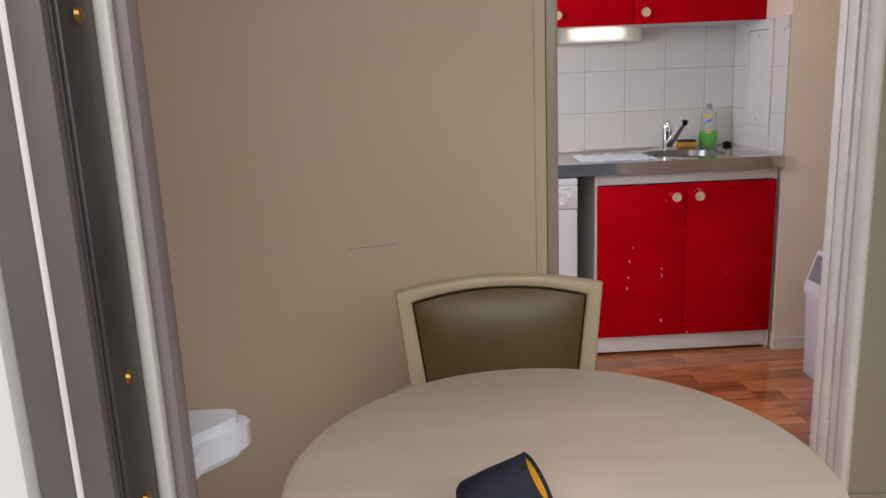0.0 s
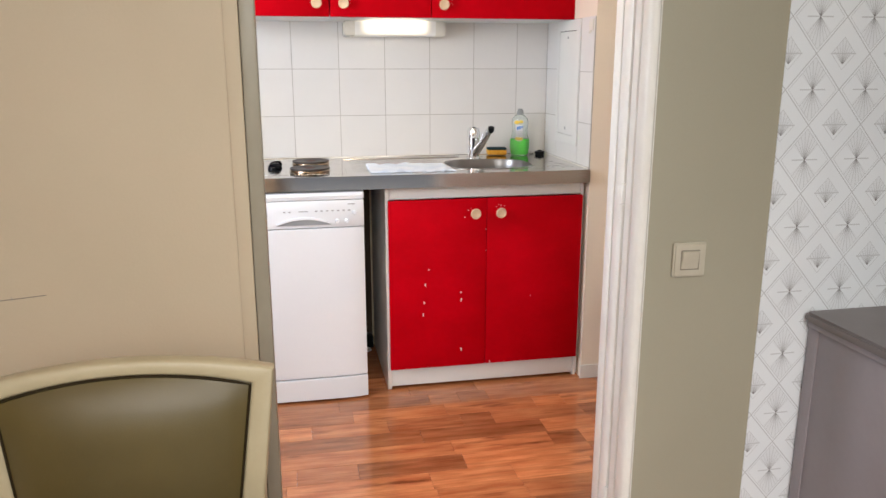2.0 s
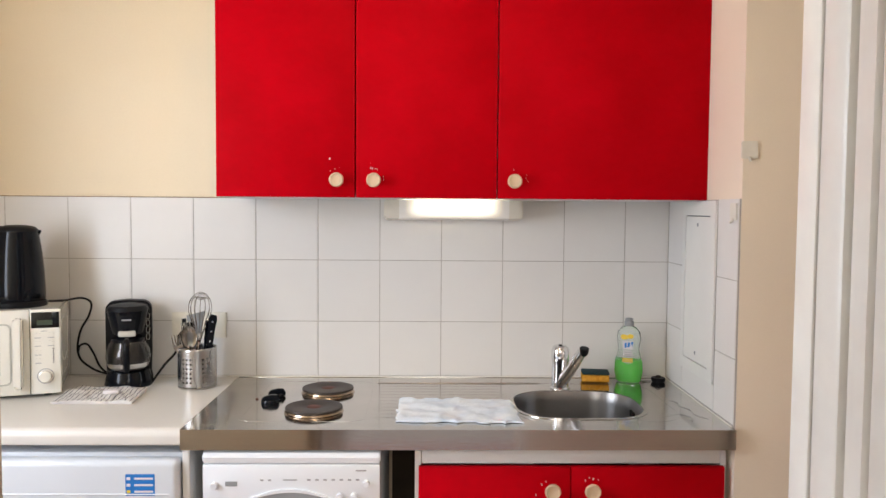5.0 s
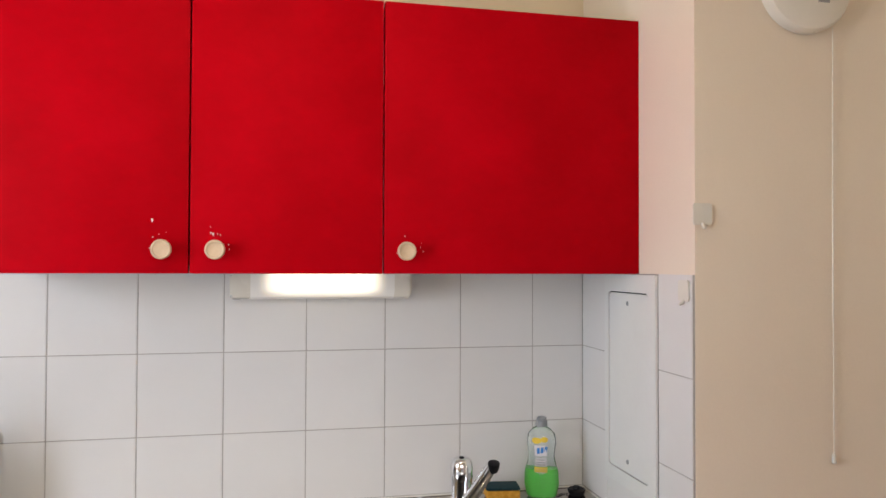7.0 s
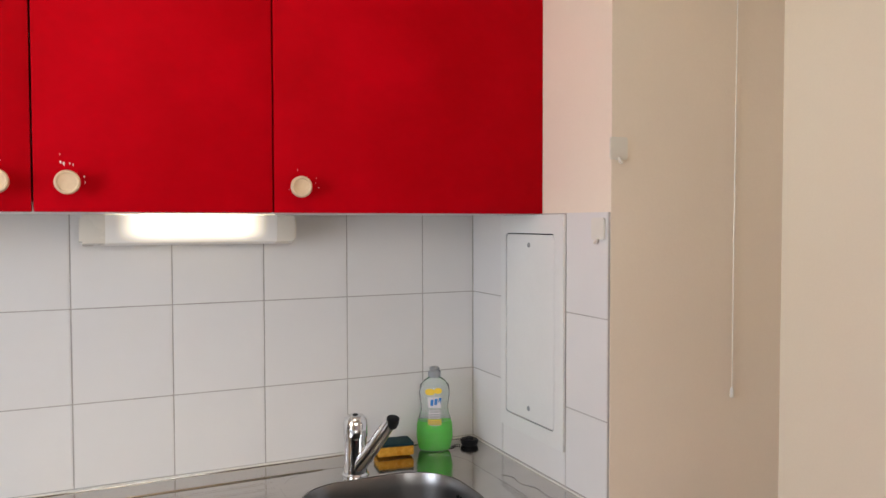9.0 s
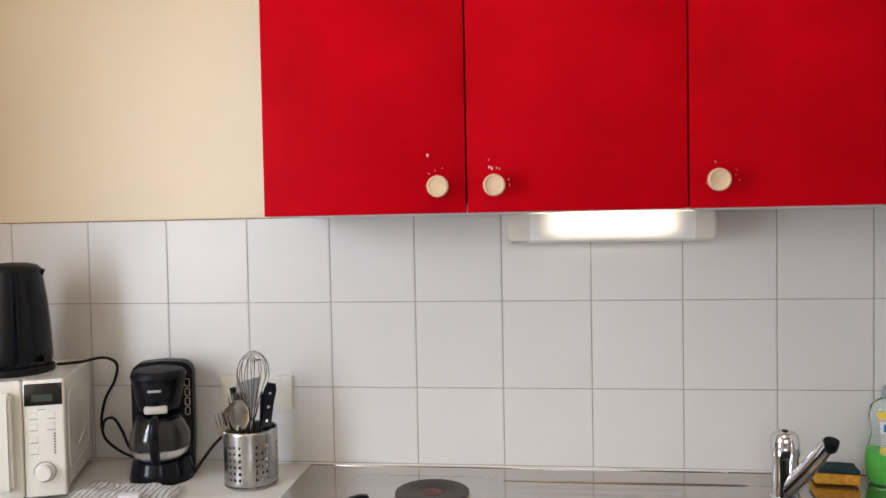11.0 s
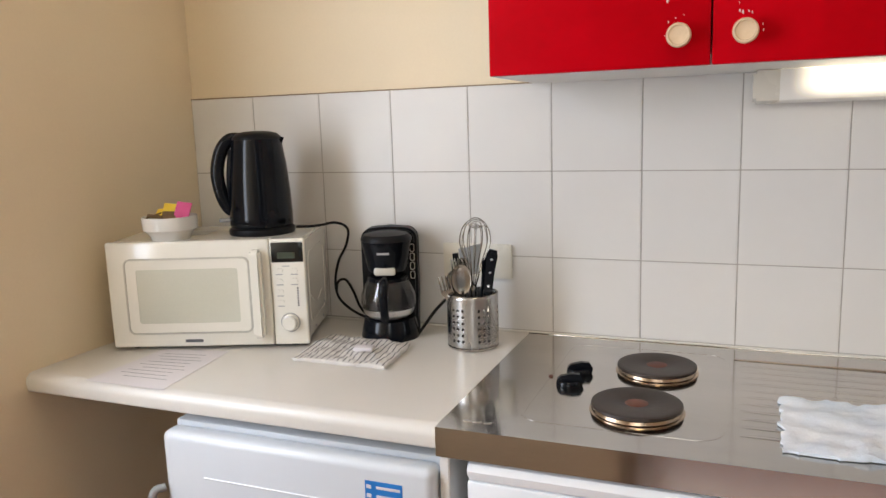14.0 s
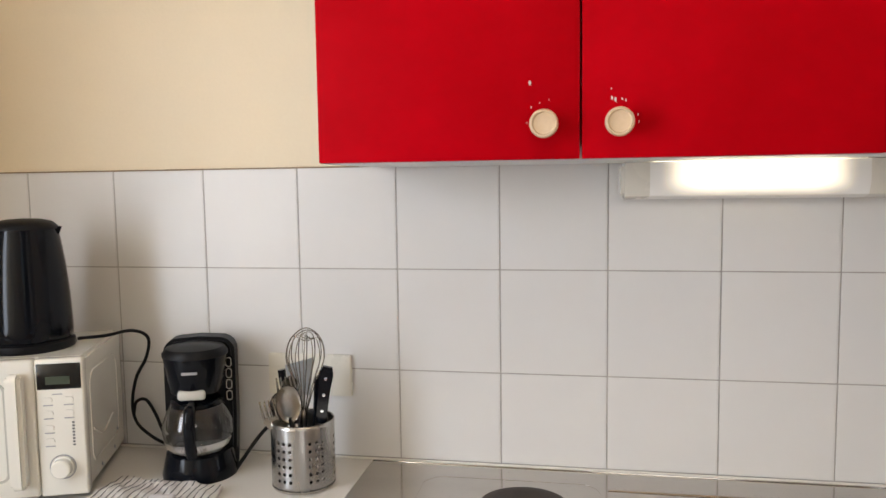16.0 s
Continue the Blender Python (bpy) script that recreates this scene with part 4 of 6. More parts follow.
part("handle", prism(round_rect(-0.026, 0.002, 0.030, 0.236, 0.012), "x", 0.338, 0.364, bevel=0.006), M_MW, door, "vertical moulded door handle")
part("badge", box(0.170, 0.212, -0.0008, 0.001, 0.0195, 0.0265), M_INK, door, "dark maker's badge")
cp = part("control_panel", box(0.380, W, 0.001, 0.024, 0.009, HM + 0.001, 0.004, 3), M_MW, mw)
dsp = part("display", box(0.3835, W - 0.0035, -0.0004, 0.002, 0.203, 0.249, 0.001), M_SCREEN, cp, "black glass display")
part("digits", box(0.398, 0.438, -0.0008, -0.0004, 0.212, 0.226), M_LCD, dsp)
for x, z in ((0.400, 0.184), (0.434, 0.184), (0.400, 0.160), (0.434, 0.160), (0.400, 0.134), (0.400, 0.110)):
    part("button", prism(round_rect(x - 0.008, x + 0.008, z - 0.005, z + 0.005, 0.0045), "y", -0.0008, 0.002, bevel=0.0005), M_MW, cp)
    part("printed_mark", box(x - 0.008, x + 0.008, 0.0003, 0.002, z - 0.0105, z - 0.0085), M_INKL, cp)
for k in range(8):
    part("printed_mark", box(0.438, 0.442, 0.0003, 0.002, 0.100 + 0.0058 * k, 0.103 + 0.0058 * k), M_INK, cp)
part("printed_mark", box(0.408, 0.424, 0.0003, 0.002, 0.193, 0.195), M_INKL, cp)
part("dial", lathe([(0, 0), (0.0195, 0), (0.0195, 0.003), (0.017, 0.004), (0.0165, 0.016), (0.0145, 0.018), (0, 0.018)], 28, m=Matrix.Translation((0.419, 0.001, 0.062)) @ Matrix.Rotation(math.pi / 2, 4, "X")), M_MW, cp, "round white dial")
part("dial_scale", lathe([(0.0205, 0), (0.0225, 0), (0.0225, 0.0008), (0.0205, 0.0008)], 28, m=Matrix.Translation((0.419, 0.001, 0.062)) @ Matrix.Rotation(math.pi / 2, 4, "X")), M_INKL, cp)
so, si = round_rect(0.045, 0.236, 0.045, 0.220, 0.03), round_rect(0.052, 0.229, 0.052, 0.213, 0.026)
part("pressed_rib", ring_plate(so, si, "x", W - 0.004, W - 0.0015), M_MW, mw)
part("pressed_rib", tube([(W - 0.0035, 0.06, 0.11), (W - 0.0035, 0.12, 0.085), (W - 0.0035, 0.19, 0.10)], 0.0025, 6), M_MW, mw)
for y, z in ((0.19, 0.03), (0.10, 0.028), (0.215, 0.06)):
    part("screw", lathe([(0, 0), (0.004, 0), (0.003, 0.002), (0, 0.0022)], 10, m=Matrix.Translation((W - 0.003, y, z)) @ Matrix.Rotation(math.pi / 2, 4, "Y")), M_GREYP, mw)
part("top_vent", box(0.10, 0.20, 0.11, 0.19, HM - 0.0005, HM + 0.0006), M_INKL, mw, "pale printed notice")

# ---------------- kettle ----------------
ZM = ZT + HM
ket = thing("kettle", "glossy black electric jug kettle standing on the microwave", "kettle", (-1.886, -0.190, ZM), 35.0)
ket.scale = (1.05, 1.05, 1.01)
part("power_base", lathe([(0, 0), (0.073, 0), (0.075, 0.004), (0.074, 0.014), (0.070, 0.017), (0, 0.017)], 36), M_BLACKM, ket)
body = lathe([(0, 0.018), (0.069, 0.018), (0.071, 0.022), (0.0715, 0.04), (0.069, 0.10), (0.064, 0.16), (0.058, 0.205), (0.055, 0.222)], 40)
part("jug", body, M_BLACK, ket)
part("lid", lathe([(0.0555, 0.222), (0.0545, 0.228), (0.046, 0.236), (0.028, 0.2405), (0.0, 0.242)], 40), M_BLACKM, ket)
part("spout", prism([(0.040, 0.200), (0.0565, 0.212), (0.0615, 0.225), (0.040, 0.229)], "y", -0.016, 0.016, bevel=0.003), M_BLACK, ket)
part("handle", tube([(-0.036, 0, 0.224), (-0.060, 0, 0.222), (-0.080, 0, 0.196), (-0.091, 0, 0.148), (-0.086, 0, 0.100), (-0.074, 0, 0.068), (-0.062, 0, 0.054)], 0.0115, 12, flat=1.3), M_BLACK, ket)
part("handle_mount", tube([(-0.058, 0, 0.050), (-0.060, 0, 0.12), (-0.052, 0, 0.20)], 0.013, 10), M_BLACKM, ket)
part("switch", box(-0.095, -0.068, -0.009, 0.009, 0.030, 0.040, 0.003), M_GREYP, ket, "grey tipped switch lever")

# ---------------- bowl with sachets ----------------
bw = thing("bowl", "white stacking bowl standing on the microwave", "bowl", (-2.047, -0.325, ZM), 20)
bw.scale = (0.93, 0.93, 0.95)
part("body", lathe([(0, 0.004), (0.040, 0.004), (0.041, 0), (0.046, 0), (0.050, 0.012), (0.060, 0.022), (0.0655, 0.026), (0.067, 0.056), (0.0655, 0.058), (0.063, 0.056), (0.0615, 0.030), (0.045, 0.014), (0, 0.012)], 40), M_CERAMIC, bw)


def sachet(label, material, x, y, z, rx, ry, rz, w, h, t=0.004):
    s = thing("sachet", label, "sachet", (-2.047 + x, -0.325 + y, ZM + z))
    s.matrix_world = pose(-2.047 + x, -0.325 + y, ZM + z, rx, ry, rz)
    part("packet", prism(round_rect(-w / 2, w / 2, -h / 2, h / 2, 0.003, 2), "z", -t / 2, t / 2, bevel=0.001), material, s)
    part("crimp", box(-w / 2, w / 2, h / 2 - 0.004, h / 2 + 0.003, -0.0008, 0.0008), material, s)
    return s


sachet("pink tea sachet in the bowl", M_PINK, 0.034, 0.005, 0.062, 65, 8, 15, 0.036, 0.046)
sachet("yellow sugar sachet in the bowl", M_YEL, -0.018, 0.012, 0.060, 35, -6, 10, 0.058, 0.030)
sachet("yellow tea sachet in the bowl", M_YEL, -0.006, 0.024, 0.066, 55, 6, 25, 0.05, 0.026)
sachet("brown coffee sachet in the bowl", M_BROWN, 0.008, -0.010, 0.056, 40, 4, 30, 0.032, 0.022)
sachet("brown coffee stick in the bowl", M_BROWN, -0.034, -0.016, 0.056, 10, -14, -15, 0.060, 0.012)
sachet("dark sachet in the bowl", M_BROWN, -0.010, -0.024, 0.055, 15, 10, 40, 0.05, 0.014)

# ---------------- coffee maker ----------------
cm = thing("coffee_maker", "black filter coffee maker with glass jug", "coffee maker", (-1.587, -0.118, ZT), 17.0)
cm.scale = (1.06, 1.06, 1.02)
part("base", lathe([(0, 0), (0.066, 0), (0.067, 0.006), (0.063, 0.026), (0.0585, 0.046), (0.054, 0.049), (0, 0.049)], 36), M_BLACK, cm)
part("hot_plate", lathe([(0, 0.048), (0.046, 0.048), (0.044, 0.051), (0, 0.051)], 32), M_GREYP, cm)
arc = [(0.036 + 0.028 * math.cos(a), 0.228 + 0.028 * math.sin(a)) for a in (k * math.pi / 16 for k in range(9))]
tw = [(-0.060, 0.0), (-0.064, 0.10)] + [(-x, z) for x, z in arc] + [(0.0, 0.2585)] + arc[::-1] + [(0.064, 0.10), (0.060, 0.0)]
part("water_tank", prism(tw, "y", 0.018, 0.066, bevel=0.006), M_BLACKM, cm)
part("filter_holder", lathe([(0, 0.155), (0.034, 0.155), (0.044, 0.165), (0.055, 0.225), (0.056, 0.232)], 36, m=Matrix.Translation((0, -0.010, 0))), M_BLACK, cm)
part("filter_lid", lathe([(0.057, 0.232), (0.057, 0.238), (0.050, 0.247), (0.028, 0.252), (0, 0.253)], 36, m=Matrix.Translation((0, -0.010, 0))), M_BLACKM, cm)
part("latch", box(-0.024, 0.024, -0.0585, -0.046, 0.156, 0.175, 0.006), M_MWRIM, cm, "silver grey filter latch")
part("emblem", box(-0.013, 0.013, -0.0655, -0.060, 0.206, 0.2105), M_INKL, cm, "pale maker's emblem")
part("water_gauge", prism(round_rect(0.046, 0.061, 0.130, 0.222, 0.007, 4), "y", 0.019, 0.0165, bevel=0.0006), M_BLACK, cm, "black water gauge")
for k in range(4):
    z = 0.134 + 0.0215 * k
    part("gauge_window", ring_plate(round_rect(0.048, 0.059, z, z + 0.019, 0.0045, 4), round_rect(0.0495, 0.0575, z + 0.0015, z + 0.0175, 0.0035, 4), "y", 0.0170, 0.0158), M_MWRIM, cm, "pale outlined gauge window")
jug = part("jug", lathe([(0, 0.052), (0.047, 0.052), (0.054, 0.061), (0.062, 0.086), (0.0605, 0.107), (0.050, 0.133), (0.044, 0.141), (0.043, 0.140), (0.048, 0.132), (0.0588, 0.106), (0.0602, 0.087), (0.052, 0.0635), (0.046, 0.0545), (0, 0.0545)], 40, m=Matrix.Translation((0, -0.012, 0))), M_GLASS, cm, "clear glass jug")
part("jug_lid", lathe([(0.045, 0.138), (0.046, 0.146), (0.038, 0.152), (0, 0.154)], 32, m=Matrix.Translation((0, -0.012, 0))), M_BLACK, jug)
part("jug_handle", tube([(0, -0.052, 0.148), (0, -0.078, 0.142), (0, -0.085, 0.115), (0, -0.080, 0.08), (0, -0.070, 0.056)], 0.0095, 10, flat=0.8), M_BLACK, jug)
part("jug_band", lathe([(0.0545, 0.0615), (0.0585, 0.071), (0.0595, 0.0755), (0.058, 0.0755)], 36, m=Matrix.Translation((0, -0.012, 0))), M_CHROME, jug)


def cable(name, label, pts, r=0.0034):
    c = thing(name, label, "cable", (0, 0, 0))
    part("cord", tube(pts, r, 8, smooth=8), M_BLACKM, c)
    return c


cable("kettle_cable", "black kettle mains cable hanging behind the microwave",
      [(-1.815, -0.150, ZM + 0.010), (-1.790, -0.10, ZM + 0.006), (-1.755, -0.065, ZM + 0.010), (-1.733, -0.045, 1.128), (-1.745, -0.035, 1.085), (-1.772, -0.032, 1.040), (-1.784, -0.032, 0.985),
       (-1.775, -0.034, 0.945), (-1.745, -0.034, 0.918), (-1.712, -0.030, 0.900), (-1.670, -0.025, 0.890)])
cable("coffee_maker_cable", "black coffee maker mains cable looped by the wall",
      [(-1.786, -0.026, 0.960), (-1.780, -0.024, 0.985), (-1.757, -0.024, 0.990), (-1.735, -0.026, 0.960), (-1.720, -0.026, 0.925), (-1.700, -0.022, 0.900), (-1.665, -0.020, 0.887)])
cable("socket_cable", "black mains cable rising to the wall socket",
      [(-1.555, -0.060, 0.912), (-1.540, -0.062, 0.915), (-1.527, -0.085, 0.900), (-1.521, -0.105, 0.886), (-1.515, -0.085, 0.898), (-1.498, -0.05, 0.930), (-1.470, -0.03, 0.965), (-1.440, -0.018, 1.02)], 0.004)

# ---------------- wall socket ----------------
sk = thing("wall_socket", "double cream wall socket on the tiles", "socket", (-1.400, -0.0005, 1.052))
part("plate", prism(round_rect(-0.088, 0.088, -0.042, 0.042, 0.004, 3), "y", 0.0, -0.009, bevel=0.002), M_CREAM, sk)
for x in (-0.044,):
    part("well", lathe([(0.021, 0.0), (0.021, 0.0025), (0.018, 0.0025), (0.0175, 0.0005), (0, 0.0005)], 24, m=Matrix.Translation((x, -0.009, 0)) @ Matrix.Rotation(math.pi / 2, 4, "X")), M_CREAM, sk)

# ---------------- utensil holder and utensils ----------------
UX, UY = -1.367, -0.140
uh = thing("utensil_holder", "perforated stainless steel utensil pot on the worktop", "utensil holder", (UX, UY, ZT))
HU, RU = 0.125, 0.0585
cols, rows = 60, 17
tmp = bmesh.new()
grid = [[tmp.verts.new((RU * math.cos(2 * math.pi * i / cols), RU * math.sin(2 * math.pi * i / cols), 0.006 + (HU - 0.006) * j / rows)) for i in range(cols)] for j in range(rows + 1)]
for j in range(rows):
    for i in range(cols):
        tmp.faces.new((grid[j][i], grid[j][(i + 1) % cols], grid[j + 1][(i + 1) % cols], grid[j + 1][i]))
holes = [f for k, f in enumerate(tmp.faces) if (k // cols) in (2, 4, 6, 8, 10, 12) and (k % cols) % 10 in (0, 2, 4)]
bmesh.ops.inset_individual(tmp, faces=holes, thickness=0.0007, use_even_offset=True)
for f in holes:
    for e in list(f.edges):
        bmesh.utils.edge_split(e, e.verts[0], 0.5)
    c = f.calc_center_median()
    for v in f.verts:
        v.co = c + (v.co - c).normalized() * 0.0034
bmesh.ops.delete(tmp, geom=holes, context="FACES")
sheet = absorb(bmesh.new(), tmp)
pot = part("pot", sheet, M_SATIN, uh)
sol = pot.modifiers.new("wall", "SOLIDIFY")
sol.thickness = 0.0008
part("bottom", lathe([(0, 0.001), (0.0565, 0.001), (0.058, 0.002), (0.059, 0.006), (0, 0.006)], 40), M_STEEL, uh)
part("rim", lathe([(RU - 0.0010, HU - 0.001), (RU + 0.0003, HU - 0.001), (RU + 0.0003, HU), (RU - 0.0004, HU + 0.0006), (RU - 0.0010, HU)], 48), M_STEEL, uh)


def utensil(name, label, at, lean, turn):
    """A utensil standing in the pot; lean: degrees and the compass direction of its top; turn: how far it faces away from the room."""
    u = thing(name, label, name.replace("_", " "))
    u.matrix_world = Matrix.Translation((UX + at[0], UY + at[1], ZT + 0.006)) @ pose(0, 0, 0, 0, 0, lean[1] + 90) @ pose(0, 0, 0, lean[0], 0, 0) @ pose(0, 0, 0, 0, 0, 19 + turn - lean[1] - 90)
    return u


wk = utensil("whisk", "steel balloon whisk standing handle down", (0.000, -0.010), (3, 20), 10)
part("handle", lathe([(0, 0), (0.008, 0.004), (0.007, 0.11), (0.006, 0.14), (0, 0.142)], 14), M_STEEL, wk)
for k in range(7):
    a = math.pi * k / 7
    c, s = math.cos(a), math.sin(a)
    pts = [(0.005 * c, 0.005 * s, 0.135), (0.020 * c, 0.020 * s, 0.19), (0.035 * c, 0.035 * s, 0.235), (0.026 * c, 0.026 * s, 0.272), (0, 0, 0.290 - 0.004 * k),
           (-0.026 * c, -0.026 * s, 0.272), (-0.035 * c, -0.035 * s, 0.235), (-0.020 * c, -0.020 * s, 0.19), (-0.005 * c, -0.005 * s, 0.135)]
    part("wire", tube(pts, 0.0010, 6, smooth=5), M_CUT, wk)


def spoon(at, lean, turn, top=0.155, label="steel dessert spoon standing bowl up"):
    u = utensil("spoon", label, at, lean, turn)
    part("stem", tube([(0, 0, 0), (0, 0.002, top * 0.6), (0, 0, top)], (0.0055, 0.003), 8, flat=0.35, smooth=4), M_CUT, u)
    tmp = bmesh.new()
    bmesh.ops.create_uvsphere(tmp, u_segments=20, v_segments=10, radius=1.0, matrix=Matrix.Translation((0, 0, top + 0.026)) @ Matrix.Diagonal((0.0230, 0.0070, 0.035, 1)))
    for v in tmp.verts:
        if v.co.y < 0:
            v.co.y *= -0.55
            v.co.y += 0.0005
    part("bowl", absorb(bmesh.new(), tmp), M_CUT, u)


def fork(at, lean, turn, top=0.150, label="steel table fork standing prongs up"):
    u = utensil("fork", label, at, lean, turn)
    part("stem", tube([(0, 0, 0), (0, 0.002, top * 0.6), (0, 0, top)], (0.0055, 0.003), 8, flat=0.35, smooth=4), M_CUT, u)
    part("shoulder", prism([(-0.003, top - 0.004), (0.003, top - 0.004), (0.0140, top + 0.016), (0.0140, top + 0.026), (-0.0140, top + 0.026), (-0.0140, top + 0.016)], "y", -0.001, 0.001), M_CUT, u)
    for k in range(4):
        x = -0.0118 + 0.0079 * k
        part("prong", tube([(x, 0, top + 0.022), (x, -0.002, top + 0.04), (x, -0.001, top + 0.058)], (0.0026, 0.0015), 6, flat=0.6, smooth=3), M_CUT, u)


def knife(at, lean, turn, up, label):
    u = utensil("kitchen_knife", label, at, lean, turn)
    part("blade", prism([(-0.010, 0.0), (0.008, 0.012), (0.010, up), (-0.010, up)], "y", -0.0008, 0.0008), M_STEEL, u)
    part("handle", prism([(-0.009, up - 0.012), (0.010, up - 0.012), (0.0105, up + 0.05), (0.013, up + 0.078), (0.010, up + 0.092), (-0.006, up + 0.094), (-0.013, up + 0.084), (-0.0105, up + 0.05)], "y", -0.008, 0.008, bevel=0.003), M_BLACK, u, "black riveted handle")
    for z in (up + 0.012, up + 0.042, up + 0.072):
        part("rivet", lathe([(0, 0), (0.0035, 0), (0.003, 0.0012), (0, 0.0014)], 10, m=Matrix.Translation((0, -0.008, z)) @ Matrix.Rotation(math.pi / 2, 4, "X")), M_CHROME, u)


knife((0.022, -0.010), (8, 10), 0, 0.128, "black-handled kitchen knife standing in the pot")
knife((0.018, 0.006), (6, -10), 20, 0.108, "smaller black-handled kitchen knife in the pot")
spoon((-0.004, -0.026), (4, 200), 0, 0.128)
spoon((-0.016, -0.014), (7, 190), -10, 0.112, "steel tablespoon standing behind the fork")
spoon((-0.010, 0.004), (5, 170), 30, 0.135, "steel spoon turned sideways in the pot")
fork((-0.022, -0.026), (12, 195), -5, 0.106)
fork((-0.014, 0.004), (7, 180), 0, 0.138, "steel fork standing upright behind the spoons")
sp = utensil("spatula", "clear plastic spatula with a broad blade", (-0.004, 0.020), (3, 160), 0)
part("stem", tube([(0, 0, 0), (0, 0, 0.08), (0, 0, 0.16)], 0.005, 8, smooth=2), M_GREYP, sp)
part("blade", prism([(-0.018, 0.155), (0.018, 0.155), (0.030, 0.225), (-0.024, 0.215)], "y", -0.0012, 0.0012, bevel=0.0006), M_GREYP, sp, "translucent grey blade")
pl_ = utensil("peeler", "black-handled peeler leaning in the pot", (-0.020, 0.016), (8, 165), 60)
part("handle", tube([(0, 0, 0.02), (0, 0, 0.12), (0, 0, 0.205)], (0.007, 0.0095), 10, flat=0.7), M_BLACK, pl_)

# ---------------- tea towel, packet, paper ----------------


def sheet_between(corners, nx, ny, z, thick, wobble, seed, edge=0.0):
    """A draped sheet between four corners (front-left, front-right, back-right, back-left) as a closed, slightly uneven slab."""
    a, b, c, d = [Vector(p) for p in corners]
    tmp = bmesh.new()
    lay = []
    for side in (0, 1):
        g = []
        for j in range(ny + 1):
            row = []
            for i in range(nx + 1):
                u, v = i / nx, j / ny
                p = (a * (1 - u) + b * u) * (1 - v) + (d * (1 - u) + c * u) * v
                nz = noise.noise((p.x * 22 + seed, p.y * 22, side * 0.0))
                nf = noise.noise((p.x * 70 + seed, p.y * 70, 3.0))
                rim = 1 if 0 < i < nx and 0 < j < ny else 0
                off = Vector((noise.noise((p.x * 45, p.y * 45, seed)), noise.noise((p.x * 45, p.y * 45, seed + 9)))) * edge * (1 - rim)
                h = (thick + (nz * 0.7 + nf * 0.3 + 0.4) * wobble) if side else 0.0
                row.append(tmp.verts.new((p.x + off.x, p.y + off.y, z + (h if rim or not side else max(0.0006, h * 0.75)))))
            g.append(row)
        lay.append(g)
    for j in range(ny):
        for i in range(nx):
            tmp.faces.new((lay[1][j][i], lay[1][j][i + 1], lay[1][j + 1][i + 1], lay[1][j + 1][i]))
            tmp.faces.new((lay[0][j][i], lay[0][j + 1][i], lay[0][j + 1][i + 1], lay[0][j][i + 1]))
    for j in range(ny):
        for i in (0, nx):
            tmp.faces.new((lay[0][j][i], lay[1][j][i], lay[1][j + 1][i], lay[0][j + 1][i]))
    for i in range(nx):
        for j in (0, ny):
            tmp.faces.new((lay[0][j][i], lay[0][j][i + 1], lay[1][j][i + 1], lay[1][j][i]))
    bmesh.ops.recalc_face_normals(tmp, faces=tmp.faces[:])
    return absorb(bmesh.new(), tmp)


tt = thing("tea_towel", "folded white tea towel with charcoal stripes", "tea towel", (0, 0, 0))
TC = [(-1.712, -0.362), (-1.484, -0.362), (-1.500, -0.195), (-1.722, -0.178)]
part("lower_fold", sheet_between([(-1.709, -0.359), (-1.487, -0.359), (-1.503, -0.198), (-1.719, -0.181)], 24, 16, ZT + 0.0005, 0.003, 0.002, 4, 0.005), M_TOWEL, tt)
upper = part("upper_fold", sheet_between(TC, 96, 24, ZT + 0.0040, 0.0028, 0.010, 7, 0.007), M_TOWEL, tt)
for k in range(17):
    u = 0.03 + 0.94 * k / 16
    a, b, c, d = [Vector(p) for p in TC]
    pts = []
    for j in range(15):
        v = 0.012 + 0.976 * j / 14
        p = (a * (1 - u) + b * u) * (1 - v) + (d * (1 - u) + c * u) * v
        nz, nf = noise.noise((p.x * 22 + 7, p.y * 22, 0.0)), noise.noise((p.x * 70 + 7, p.y * 70, 3.0))
        pts.append((p.x, p.y, ZT + 0.0040 + 0.0028 + (nz * 0.7 + nf * 0.3 + 0.4) * 0.010 + 0.0002))
    part("stripe", tube(pts, 0.0013, 6, flat=0.35, smooth=2), M_STRIPE, upper)
pk = thing("soap_packet", "small pale wrapped packet lying on the tea towel", "packet", (-1.570, -0.290, ZT + 0.0155), 12)
part("wrapper", box(-0.022, 0.022, -0.014, 0.014, 0, 0.009, 0.003), M_PAPER, pk)
pp = thing("paper_sheet", "printed white paper sheet lying on the worktop", "paper", (0, 0, 0))
PC = [Vector(p) for p in ((-2.060, -0.598), (-1.858, -0.598), (-1.893, -0.342), (-2.056, -0.372))]
sheet = part("sheet", sheet_between(PC, 12, 16, ZT + 0.0003, 0.0006, 0.0004, 2), M_PAPER, pp)
for k in range(9):
    v = 0.20 + 0.082 * k
    u0, u1 = (0.16, 0.78) if k % 3 else (0.28, 0.86)
    p = [(PC[0] * (1 - u) + PC[1] * u) * (1 - v) + (PC[3] * (1 - u) + PC[2] * u) * v for u in (u0, u1)]
    part("printed_line", tube([(p[0].x, p[0].y, ZT + 0.0012), (p[1].x, p[1].y, ZT + 0.0012)], 0.0011, 6, flat=0.3, smooth=0), M_INKD, sheet)

# ---------------- cleaning cloth on the drainer ----------------
cc = thing("cleaning_cloth", "crumpled bluish white cleaning cloth on the drainer", "cloth", (0, 0, 0))
part("cloth", sheet_between([(-0.735, -0.542), (-0.405, -0.548), (-0.415, -0.318), (-0.728, -0.300)], 44, 32, ZT + 0.0014, 0.0010, 0.0120, 21, 0.015), M_CLOTH, cc)

